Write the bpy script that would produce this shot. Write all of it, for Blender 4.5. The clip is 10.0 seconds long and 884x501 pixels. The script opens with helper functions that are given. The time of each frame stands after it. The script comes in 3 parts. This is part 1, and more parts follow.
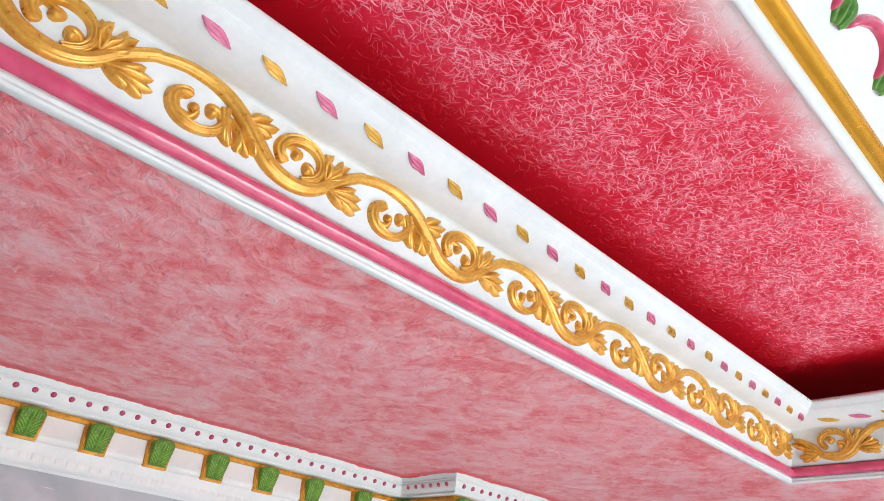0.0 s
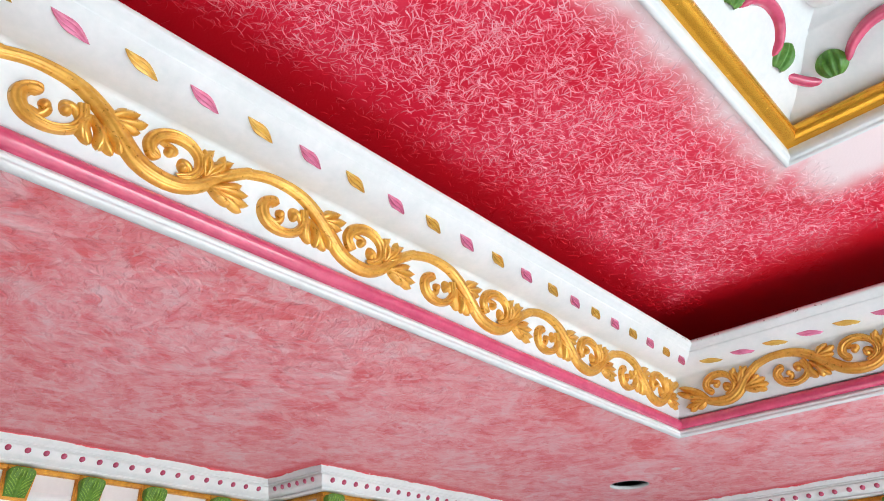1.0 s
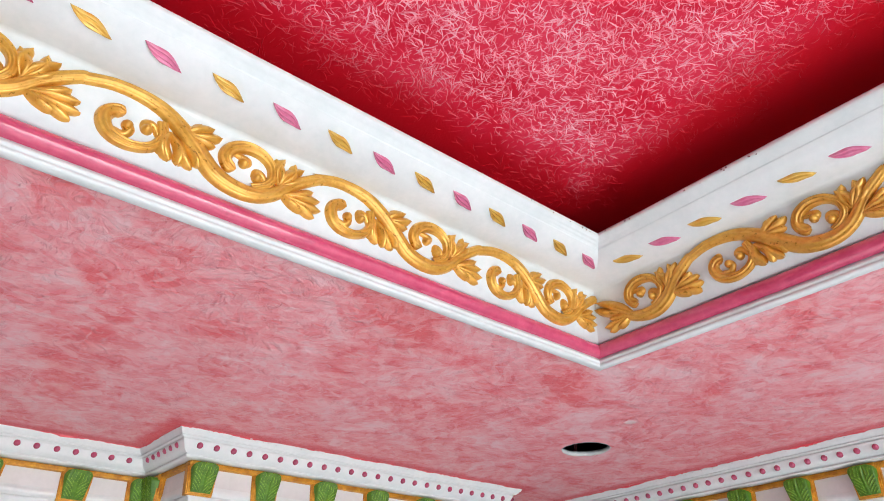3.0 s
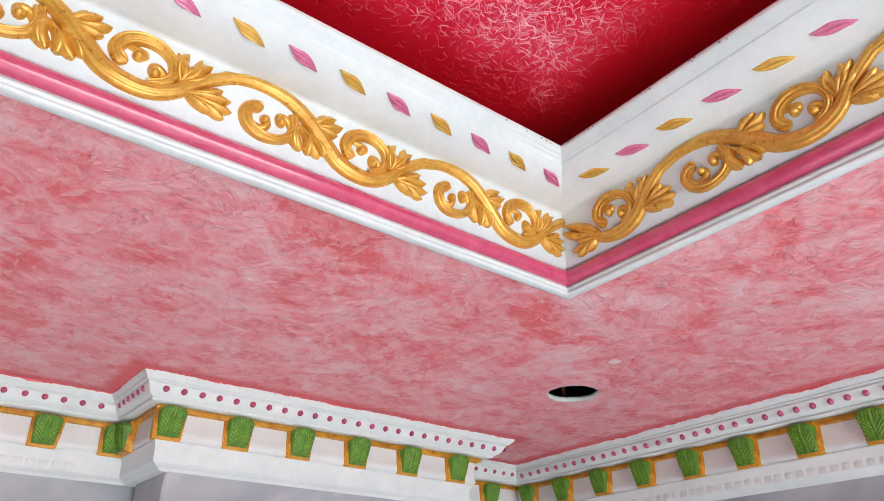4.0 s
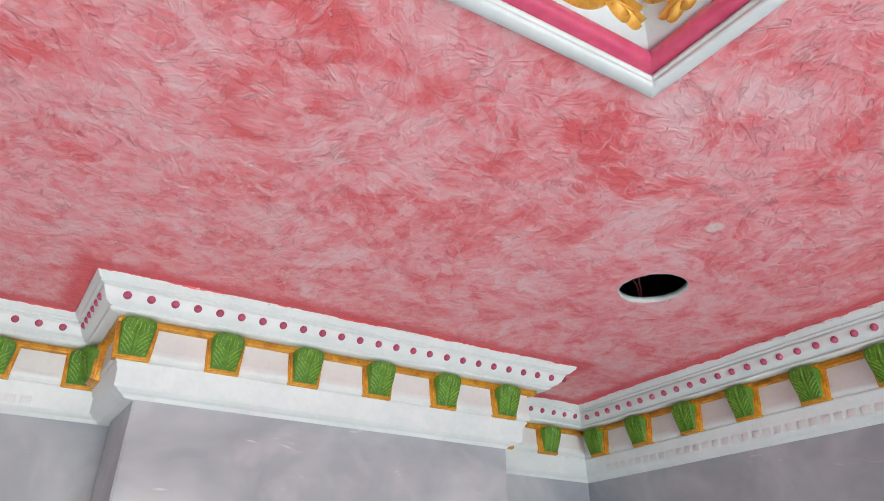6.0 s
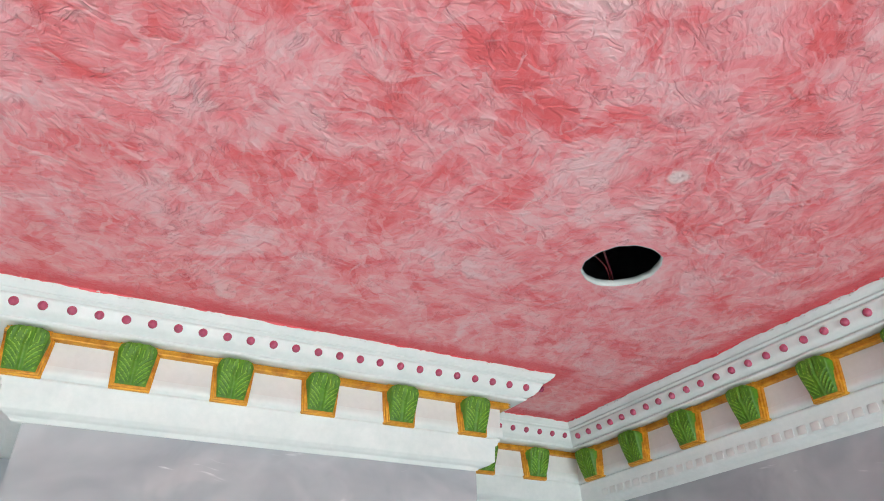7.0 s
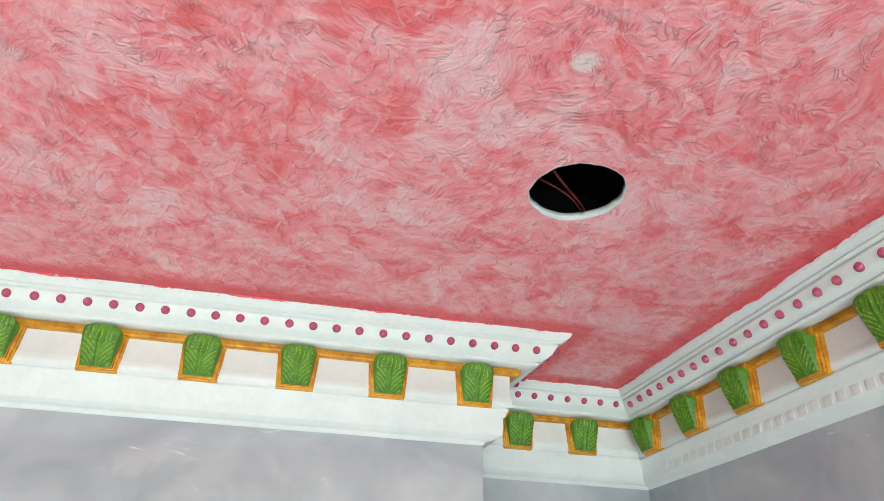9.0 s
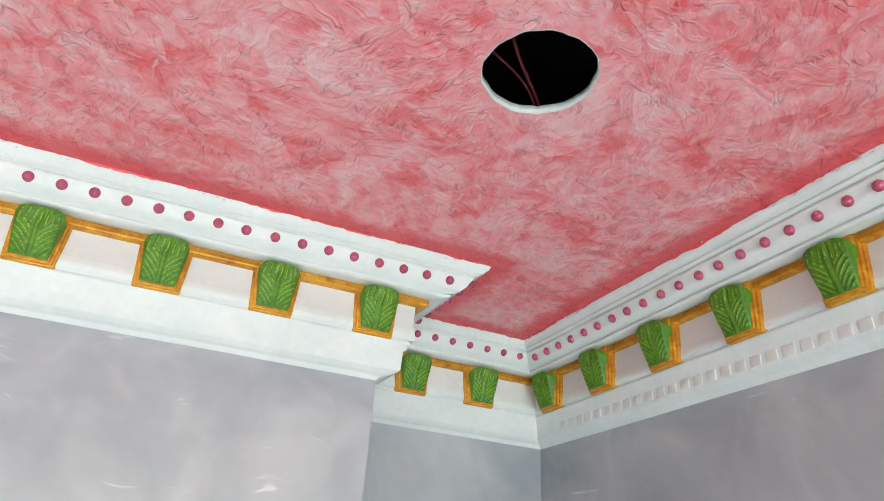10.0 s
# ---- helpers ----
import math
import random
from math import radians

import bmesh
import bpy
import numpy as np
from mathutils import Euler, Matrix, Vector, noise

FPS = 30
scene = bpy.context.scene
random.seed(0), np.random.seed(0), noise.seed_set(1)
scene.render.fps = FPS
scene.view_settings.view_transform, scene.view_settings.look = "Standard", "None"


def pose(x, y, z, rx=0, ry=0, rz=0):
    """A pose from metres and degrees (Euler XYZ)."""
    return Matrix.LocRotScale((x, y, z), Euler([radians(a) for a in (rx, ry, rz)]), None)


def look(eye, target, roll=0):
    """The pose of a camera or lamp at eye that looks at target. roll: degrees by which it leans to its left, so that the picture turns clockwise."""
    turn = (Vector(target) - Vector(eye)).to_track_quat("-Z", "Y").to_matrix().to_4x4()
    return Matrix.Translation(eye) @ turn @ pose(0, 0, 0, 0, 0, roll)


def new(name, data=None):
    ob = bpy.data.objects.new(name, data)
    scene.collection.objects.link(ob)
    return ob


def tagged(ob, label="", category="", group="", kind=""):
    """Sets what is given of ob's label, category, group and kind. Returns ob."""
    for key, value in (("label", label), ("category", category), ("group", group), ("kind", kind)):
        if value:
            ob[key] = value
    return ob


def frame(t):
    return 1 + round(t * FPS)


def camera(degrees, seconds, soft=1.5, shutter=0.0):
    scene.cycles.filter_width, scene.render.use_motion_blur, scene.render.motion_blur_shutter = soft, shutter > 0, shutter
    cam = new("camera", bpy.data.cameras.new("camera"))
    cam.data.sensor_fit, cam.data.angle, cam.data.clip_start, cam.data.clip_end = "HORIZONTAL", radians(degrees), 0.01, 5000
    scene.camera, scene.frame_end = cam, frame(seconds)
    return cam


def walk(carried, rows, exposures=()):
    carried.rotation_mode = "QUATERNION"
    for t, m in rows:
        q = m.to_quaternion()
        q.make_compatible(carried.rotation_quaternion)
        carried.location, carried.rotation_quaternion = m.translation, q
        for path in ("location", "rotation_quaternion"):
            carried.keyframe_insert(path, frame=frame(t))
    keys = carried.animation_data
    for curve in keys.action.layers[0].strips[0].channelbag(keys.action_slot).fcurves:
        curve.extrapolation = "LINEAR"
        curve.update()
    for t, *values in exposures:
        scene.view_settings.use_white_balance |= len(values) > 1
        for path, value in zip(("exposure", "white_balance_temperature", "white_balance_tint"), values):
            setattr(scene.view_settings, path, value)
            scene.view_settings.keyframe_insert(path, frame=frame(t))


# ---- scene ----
cam = camera(67.8, 10.0, soft=1.0)
PATH = [
    (0, (0.445, 0.474, 2.083), (1.582, 1.765, 3.105), 5.6),
    (0.5, (0.7, 0.445, 2.071), (1.885, 1.732, 3.041), 1.2),
    (1, (0.992, 0.444, 2.071), (2.2, 1.631, 3.135), -1.0),
    (1.5, (1.21, 0.518, 2.055), (2.424, 1.691, 3.128), -1.0),
    (2, (1.461, 0.484, 2.031), (2.649, 1.679, 3.108), -0.7),
    (2.2, (1.537, 0.456, 2.038), (2.669, 1.692, 3.129), 0.9),
    (3.3, (1.92, 0.461, 2.057), (2.935, 1.814, 3.125), -0.4),
    (3.5, (1.962, 0.47, 2.047), (2.966, 1.847, 3.093), 0.1),
    (4, (2.081, 0.482, 2.025), (3.068, 1.897, 3.038), 0.6),
    (4.5, (2.136, 0.535, 1.976), (3.075, 2.032, 2.912), 2.2),
    (5, (2.21, 0.608, 1.932), (3.067, 2.175, 2.831), 0.6),
    (5.2, (2.23, 0.674, 1.928), (3.086, 2.237, 2.835), 0.6),
    (6.3, (2.521, 0.987, 2.03), (3.392, 2.464, 3.059), -0.2),
    (6.5, (2.56, 1.015, 2.006), (3.447, 2.455, 3.074), -2.1),
    (7, (2.726, 1.06, 2.006), (3.517, 2.552, 3.079), -1.1),
    (7.5, (2.892, 1.089, 2.032), (3.443, 2.697, 3.084), 1.6),
    (8, (2.997, 1.084, 2.043), (3.401, 2.743, 3.086), 3.6),
    (8.5, (3.093, 1.096, 2.043), (3.454, 2.77, 3.076), 2.9),
    (9, (3.179, 1.087, 2.037), (3.558, 2.76, 3.066), 1.6),
    (9.5, (3.212, 1.148, 2.034), (3.671, 2.818, 3.033), 3.1),
    (10, (3.215, 1.338, 2.034), (3.915, 2.946, 2.996), 3.6),
]
EXPOSURE = [(0, 1.26, 5900, 9), (2, 1.12, 5900, 9), (4.5, 1.12, 5900, 9), (6.5, 1.12, 5850, 2), (7.5, 1.33, 5880, -3), (8.5, 1.38, 5900, -5), (10, 1.38, 5900, -2)]
walk(cam, [(t, look(eye, target, roll)) for t, eye, target, roll in PATH], EXPOSURE)

# ---- light ----
world = bpy.data.worlds.new("sky")
world.use_nodes = True
scene.world = world
wn = world.node_tree
sky = wn.nodes.new("ShaderNodeTexSky")
sky.sky_type, sky.sun_disc = "NISHITA", False
sky.sun_elevation, sky.sun_rotation = radians(24.5), radians(170)
wn.links.new(sky.outputs[0], wn.nodes["Background"].inputs[0])
wn.nodes["Background"].inputs[1].default_value = 0.12


def area_light(name, m, w, h, watts, colour):
    data = bpy.data.lights.new(name, "AREA")
    data.shape, data.size, data.size_y, data.energy, data.color = "RECTANGLE", w, h, watts, colour
    ob = new(name, data)
    ob.matrix_world = m
    return ob


SOUTH, WEST = -3.4, -2.6
area_light("window_daylight", look((2.7, SOUTH + 0.02, 1.18), (2.7, 0, 1.18)), 2.6, 2.3, 56, (0.93, 1.0, 0.98))
sun = new("sun", bpy.data.lights.new("sun", "SUN"))
sun.data.energy, sun.data.angle, sun.data.color = 5.0, radians(0.6), (1.0, 0.96, 0.90)
sun.matrix_world = look((4.1, SOUTH - 8.0, 3.7), (2.7, SOUTH, 0))

# ---- materials ----


class Nodes:
    """A short way to write node materials."""

    def __init__(self, name, rough=0.5, metal=0.0):
        self.mat = bpy.data.materials.new(name)
        self.mat.use_nodes = True
        self.t = self.mat.node_tree
        self.bsdf = self.t.nodes["Principled BSDF"]
        self.bsdf.inputs["Roughness"].default_value = rough
        self.bsdf.inputs["Metallic"].default_value = metal
        self.at = self.t.nodes.new("ShaderNodeTexCoord").outputs["Object"]

    def put(self, socket, value):
        if hasattr(value, "is_output"):
            self.t.links.new(value, socket)
        else:
            socket.default_value = value

    def m(self, op, a, b=0.0, c=0.0):
        n = self.t.nodes.new("ShaderNodeMath")
        n.operation = op
        for k, v in enumerate((a, b, c)):
            self.put(n.inputs[k], v)
        return n.outputs[0]

    def v(self, op, a, b):
        n = self.t.nodes.new("ShaderNodeVectorMath")
        n.operation = op
        self.put(n.inputs[0], a)
        self.put(n.inputs[1], b)
        return n.outputs[0]

    def noise(self, at, scale, detail=3.0, distortion=0.0, rough=0.55, colour=False):
        n = self.t.nodes.new("ShaderNodeTexNoise")
        self.put(n.inputs["Vector"], at)
        n.inputs["Scale"].default_value, n.inputs["Detail"].default_value = scale, detail
        n.inputs["Roughness"].default_value, n.inputs["Distortion"].default_value = rough, distortion
        return n.outputs[1 if colour else 0]

    def stretch(self, at, size):
        return self.v("MULTIPLY", at, size)

    def rotate(self, at, angle):
        n = self.t.nodes.new("ShaderNodeVectorRotate")
        n.rotation_type = "Z_AXIS"
        self.put(n.inputs["Vector"], at)
        self.put(n.inputs["Angle"], angle)
        return n.outputs[0]

    def warp(self, at, scale, amount):
        off = self.v("MULTIPLY", self.v("SUBTRACT", self.noise(at, scale, 2.0, colour=True), (0.5, 0.5, 0.5)), (amount, amount, amount))
        return self.v("ADD", at, off)

    def dabs(self, at, cells, size, turn=6.28):
        """Strokes whose direction changes from dab to dab."""
        n = self.t.nodes.new("ShaderNodeTexVoronoi")
        self.put(n.inputs["Vector"], at)
        n.inputs["Scale"].default_value = cells
        s = self.t.nodes.new("ShaderNodeSeparateColor")
        self.put(s.inputs[0], n.outputs["Color"])
        return self.stretch(self.rotate(at, self.m("MULTIPLY", s.outputs[0], turn)), size)

    def ramp(self, fac, *stops):
        n = self.t.nodes.new("ShaderNodeValToRGB")
        e = n.color_ramp.elements
        while len(e) < len(stops):
            e.new(0.5)
        for el, (p, c) in zip(e, stops):
            el.position, el.color = p, (*c, 1)
        self.put(n.inputs[0], fac)
        return n.outputs[0]

    def step(self, x, lo, hi):
        n = self.t.nodes.new("ShaderNodeMapRange")
        n.interpolation_type = "SMOOTHSTEP"
        self.put(n.inputs[0], x)
        n.inputs[1].default_value, n.inputs[2].default_value = lo, hi
        return n.outputs[0]

    def mix(self, fac, a, b, kind="MIX"):
        n = self.t.nodes.new("ShaderNodeMix")
        n.data_type, n.blend_type = "RGBA", kind
        self.put(n.inputs[0], fac)
        for k, v in ((6, a), (7, b)):
            self.put(n.inputs[k], v if hasattr(v, "is_output") else (*v, 1))
        return n.outputs[2]

    def xyz(self, at):
        n = self.t.nodes.new("ShaderNodeSeparateXYZ")
        self.put(n.inputs[0], at)
        return n.outputs

    def bump(self, height, strength, distance):
        n = self.t.nodes.new("ShaderNodeBump")
        n.inputs["Strength"].default_value, n.inputs["Distance"].default_value = strength, distance
        self.put(n.inputs["Height"], height)
        self.t.links.new(n.outputs[0], self.bsdf.inputs["Normal"])

    def done(self, colour, rough=None):
        self.put(self.bsdf.inputs["Base Color"], colour if hasattr(colour, "is_output") else (*colour, 1))
        if rough is not None:
            self.put(self.bsdf.inputs["Roughness"], rough)
        return self.mat


# where the wall cornice meets the soffit
BACK0, JOG_IN, JOG_OUT, END_OUT, END_IN, CORNER = (-2.75, 2.866), (2.404, 2.815), (2.430, 2.499), (3.819, 2.466), (3.797, 2.801), (4.115, 2.798)
SOFFIT, RED, TRAY, INNER = 2.70, 3.066, (3.08, 1.414), (2.434, 0.709)
EAST_LEAN, TRAY_LEAN = 0.025, 0.057  # how far the east runs lean out of square, per metre
TRAY_W, TRAY_S, INNER_W, INNER_S = -1.40, -1.86, -0.75, -1.16


def soffit_paint():
    n = Nodes("pink_mottled_plaster", 0.42)

    def cells(at, scale):
        c = n.t.nodes.new("ShaderNodeTexVoronoi")
        n.put(c.inputs["Vector"], at)
        c.inputs["Scale"].default_value = scale
        k = n.t.nodes.new("ShaderNodeSeparateColor")
        n.put(k.inputs[0], c.outputs["Color"])
        return k.outputs

    def vein(field, width):
        """1 on the thin contour lines of a field."""
        return n.m("SUBTRACT", 1.0, n.step(n.m("ABSOLUTE", n.m("SUBTRACT", field, 0.5)), 0.0, width))

    patch = n.noise(n.warp(n.at, 5.0, 0.10), 6.0, 6.0, 1.1, 0.60)
    stroke = n.noise(n.dabs(n.warp(n.at, 14.0, 0.045), 6.0, (8.0, 24.0, 8.0)), 1.0, 4.0, 1.3)
    # overlapping trowelled flakes: small tilted facets whose direction changes
    torn = n.warp(n.warp(n.at, 9.0, 0.09), 30.0, 0.022)
    flake = cells(n.dabs(torn, 7.0, (0.75, 2.1, 0.75)), 13.0)
    small = cells(n.dabs(n.warp(n.at, 24.0, 0.035), 15.0, (0.8, 2.4, 0.8)), 22.0)
    fold = n.noise(n.dabs(torn, 9.0, (14.0, 40.0, 14.0)), 1.0, 3.0, 1.6)
    mixd = n.m("ADD", n.m("ADD", n.m("MULTIPLY", patch, 0.55), n.m("MULTIPLY", stroke, 0.20)),
               n.m("ADD", n.m("MULTIPLY", flake[0], 0.095), n.m("ADD", n.m("MULTIPLY", small[1], 0.075), n.m("MULTIPLY", fold, 0.12))))
    colour = n.ramp(mixd, (0.395, (0.84, 0.145, 0.160)), (0.468, (0.89, 0.255, 0.280)), (0.548, (0.93, 0.385, 0.415)), (0.665, (0.95, 0.58, 0.60)))
    # creases: thin dark rose lines where the plaster folds over itself
    some = n.step(n.noise(n.v("ADD", n.at, (5.0, 2.0, 0)), 8.0, 3.0), 0.40, 0.60)
    gate = n.step(n.noise(n.v("ADD", n.at, (1.3, 4.1, 0)), 26.0, 2.0), 0.50, 0.62)
    long_line = n.m("MULTIPLY", vein(n.noise(n.dabs(n.warp(n.at, 12.0, 0.07), 5.0, (7.0, 17.0, 7.0)), 1.0, 3.0, 1.5), 0.030), gate)
    short_line = n.m("MULTIPLY", vein(fold, 0.036), n.m("MULTIPLY", some, gate))
    crease = n.m("MAXIMUM", long_line, short_line)
    pale = n.m("MULTIPLY", n.step(n.noise(n.dabs(n.warp(n.at, 18.0, 0.04), 10.0, (10.0, 46.0, 10.0)), 1.0, 2.0, 0.6), 0.56, 0.68), 0.42)
    colour = n.mix(pale, colour, (0.95, 0.60, 0.63))
    colour = n.mix(n.m("MULTIPLY", crease, 0.25), colour, (0.58, 0.10, 0.13))
    relief = n.m("ADD", n.m("MULTIPLY", fold, 0.65), n.m("ADD", n.m("MULTIPLY", stroke, 0.75), n.m("ADD", n.m("MULTIPLY", flake[2], 0.32), n.m("MULTIPLY", small[0], 0.20))))
    relief = n.m("SUBTRACT", relief, n.m("MULTIPLY", crease, 0.22))
    # coral band brushed along the cornice
    x, y, z = n.xyz(n.at)
    right = n.m("SUBTRACT", n.m("SUBTRACT", CORNER[0] + EAST_LEAN * CORNER[1], n.m("MULTIPLY", y, EAST_LEAN)), x)
    back = n.m("SUBTRACT", n.m("SUBTRACT", 2.839, n.m("MULTIPLY", x, 0.01)), y)
    def line(p, q, value, other, axis):
        """How far a place lies before the line from p to q, seen along one axis."""
        slope = (q[axis] - p[axis]) / (q[1 - axis] - p[1 - axis])
        return n.m("SUBTRACT", n.m("ADD", p[axis] - slope * p[1 - axis], n.m("MULTIPLY", other, slope)), value)

    front, left = line(JOG_OUT, END_OUT, y, x, 1), line(JOG_IN, JOG_OUT, x, y, 0)
    far = n.m("MULTIPLY", line(END_IN, END_OUT, x, y, 0), -1.0)
    box = n.m("MAXIMUM", front, n.m("MAXIMUM", left, far))
    near = n.m("MINIMUM", n.m("MINIMUM", right, back), box)
    near = n.m("ADD", near, n.m("MULTIPLY", n.m("SUBTRACT", n.noise(n.at, 26.0, 4.0, 1.0), 0.5), 0.036))
    band = n.m("SUBTRACT", 1.0, n.step(near, 0.030, 0.076))
    colour = n.mix(n.m("MULTIPLY", band, 0.93), colour, n.ramp(stroke, (0.3, (0.75, 0.05, 0.075)), (0.7, (0.83, 0.13, 0.15))))
    # a filled screw hole left white
    d = n.t.nodes.new("ShaderNodeVectorMath")
    d.operation = "DISTANCE"
    n.put(d.inputs[0], n.warp(n.at, 60.0, 0.012))
    d.inputs[1].default_value = (3.492, 1.645, 2.7)
    spot = n.m("SUBTRACT", 1.0, n.step(d.outputs["Value"], 0.012, 0.024))
    colour = n.mix(n.m("MULTIPLY", spot, 0.75), colour, (0.86, 0.74, 0.72))
    n.bump(relief, 0.82, 0.011)
    n.bsdf.inputs["Specular IOR Level"].default_value = 0.45
    return n.done(colour, n.m("ADD", 0.33, n.m("MULTIPLY", stroke, 0.25)))


def red_paint(name, fibre):
    """Red paint, darker towards the outer rim, on the board or on the fibres that stick to it."""
    n = Nodes(name, 0.38)
    x, y, z = n.xyz(n.at)
    patch = n.noise(n.at, 6.0, 3.0)
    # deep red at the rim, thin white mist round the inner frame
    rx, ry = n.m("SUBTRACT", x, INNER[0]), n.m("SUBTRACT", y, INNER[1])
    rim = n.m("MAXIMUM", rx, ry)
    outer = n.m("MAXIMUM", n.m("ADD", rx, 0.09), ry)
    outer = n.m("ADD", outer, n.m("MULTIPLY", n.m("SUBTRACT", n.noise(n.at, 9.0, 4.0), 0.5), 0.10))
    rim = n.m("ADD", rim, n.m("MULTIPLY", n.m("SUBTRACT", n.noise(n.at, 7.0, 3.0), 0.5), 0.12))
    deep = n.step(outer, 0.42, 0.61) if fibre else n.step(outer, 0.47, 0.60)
    if fibre:
        geo = n.t.nodes.new("ShaderNodeNewGeometry")
        tone = n.m("ADD", n.m("MULTIPLY", geo.outputs["Random Per Island"], 0.75), n.m("MULTIPLY", patch, 0.5))
        base = n.ramp(tone, (0.2, (0.80, 0.04, 0.09)), (0.5, (0.91, 0.20, 0.28)), (0.9, (0.95, 0.52, 0.59)))
    else:
        base = n.ramp(patch, (0.35, (0.74, 0.012, 0.045)), (0.65, (0.84, 0.045, 0.10)))
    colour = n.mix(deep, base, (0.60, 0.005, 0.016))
    mist = n.m("SUBTRACT", 1.0, n.step(rim, 0.0, 0.13))
    mist = n.m("POWER", mist, 1.5)
    # a broader white cloud beyond the east side, fading at its edges
    cloud = n.m("ADD", rx, n.m("MULTIPLY", n.m("SUBTRACT", n.noise(n.at, 8.0, 4.0), 0.5), 0.10))
    drift = n.m("ADD", ry, n.m("MULTIPLY", n.m("SUBTRACT", n.noise(n.v("ADD", n.at, (2.0, 1.0, 0)), 10.0, 4.0), 0.5), 0.10))
    cloud = n.m("MULTIPLY", n.m("SUBTRACT", 1.0, n.step(cloud, 0.13, 0.29)), n.m("SUBTRACT", 1.0, n.step(drift, -0.07, 0.07)))
    mist = n.m("MAXIMUM", mist, cloud)
    colour = n.mix(mist, colour, (0.95, 0.82, 0.82))
    n.bump(n.noise(n.at, 180.0, 3.0), 0.3, 0.002)
    n.bsdf.inputs["Specular IOR Level"].default_value = 0.2
    return n.done(colour, 0.45)


def plain_paint(name, lo, hi, rough=0.5, scale=9.0, metal=0.0, fine=70.0, bump=0.12, distance=0.002):
    n = Nodes(name, rough, metal)
    a = n.noise(n.at, scale, 4.0, 0.5)
    b = n.noise(n.at, fine, 3.0, 0.3)
    colour = n.ramp(n.m("ADD", n.m("MULTIPLY", a, 0.65), n.m("MULTIPLY", b, 0.35)), (0.35, lo), (0.65, hi))
    n.bump(n.m("ADD", a, b), bump, distance)
    return n.done(colour, n.m("ADD", rough - 0.08, n.m("MULTIPLY", b, 0.16)))


def wall_putty():
    n = Nodes("lavender_grey_putty", 0.4)
    a = n.noise(n.warp(n.at, 3.0, 0.2), 3.5, 4.0, 0.4)
    b = n.noise(n.v("ADD", n.at, (3.1, 1.7, 0.4)), 5.0, 3.0, 0.8)
    colour = n.ramp(a, (0.32, (0.33, 0.355, 0.395)), (0.5, (0.43, 0.455, 0.49)), (0.68, (0.54, 0.565, 0.59)))
    colour = n.mix(n.m("MULTIPLY", n.step(b, 0.52, 0.70), 0.30), colour, (0.61, 0.605, 0.62))
    trowel = n.noise(n.stretch(n.warp(n.at, 4.0, 0.12), (7.0, 7.0, 60.0)), 1.0, 2.0, 0.6)
    smear = n.step(n.m("MULTIPLY", trowel, n.m("ADD", 0.5, b)), 0.735, 0.86)
    colour = n.mix(n.m("MULTIPLY", smear, 0.7), colour, (0.80, 0.80, 0.82))
    n.bump(n.m("ADD", a, n.m("MULTIPLY", smear, 0.3)), 0.15, 0.004)
    return n.done(colour, n.m("SUBTRACT", 0.46, n.m("MULTIPLY", b, 0.2)))


SOFFIT_PAINT, WALL = soffit_paint(), wall_putty()
RED_PAINT, RED_FIBRE = red_paint("red_board_paint", False), red_paint("red_fibre_plaster", True)
WHITE = plain_paint("white_gypsum_paint", (0.76, 0.80, 0.79), (0.86, 0.88, 0.87), 0.42)
CREAM = plain_paint("cream_gypsum", (0.74, 0.745, 0.73), (0.82, 0.82, 0.81), 0.6)
GOLD = plain_paint("gold_lustre_paint", (0.64, 0.29, 0.025), (0.88, 0.50, 0.08), 0.30, 22.0, 0.42, 120.0, 0.18, 0.0012)
GOLD_BEAD = plain_paint("gold_bead_paint", (0.80, 0.39, 0.025), (0.88, 0.46, 0.04), 0.24, 12.0, 0.75, 70.0, 0.0)
OCHRE = plain_paint("ochre_gold_paint", (0.46, 0.165, 0.007), (0.84, 0.43, 0.030), 0.36, 30.0, 0.25, 120.0, 0.2)
PINK = plain_paint("rose_pink_paint", (0.58, 0.05, 0.135), (0.72, 0.10, 0.20), 0.16, 14.0, 0.0, 70.0, 0.03)
ROSE = plain_paint("rose_stud_paint", (0.40, 0.045, 0.11), (0.58, 0.12, 0.21), 0.14, 25.0)
GREEN = plain_paint("leaf_green_paint", (0.055, 0.155, 0.004), (0.135, 0.305, 0.012), 0.4, 40.0, 0.0, 150.0, 0.3)
GARLAND_GREEN = plain_paint("mid_green_paint", (0.055, 0.18, 0.015), (0.15, 0.34, 0.05), 0.35, 30.0, 0.0, 120.0, 0.2)
GREEN_LIGHT = plain_paint("light_green_vein_paint", (0.20, 0.40, 0.02), (0.33, 0.54, 0.06), 0.4, 40.0)
LEAF_PINK = plain_paint("pearl_pink_paint", (0.70, 0.14, 0.30), (0.86, 0.32, 0.48), 0.18, 18.0, 0.2, 60.0, 0.06)
LEAF_GOLD = plain_paint("pearl_gold_paint", (0.72, 0.40, 0.04), (0.90, 0.62, 0.14), 0.20, 18.0, 0.4, 60.0, 0.06)
GYPSUM = plain_paint("raw_gypsum", (0.66, 0.68, 0.66), (0.80, 0.80, 0.78), 0.8, 30.0, 0.0, 120.0, 0.6)
CONCRETE = plain_paint("dark_concrete", (0.10, 0.10, 0.10), (0.2, 0.19, 0.18), 0.9)
TILE = plain_paint("pale_floor_tile", (0.70, 0.72, 0.71), (0.80, 0.81, 0.80), 0.6, 2.0)
WIRE_RED = plain_paint("red_wire_sleeve", (0.11, 0.010, 0.012), (0.18, 0.03, 0.035), 0.35)

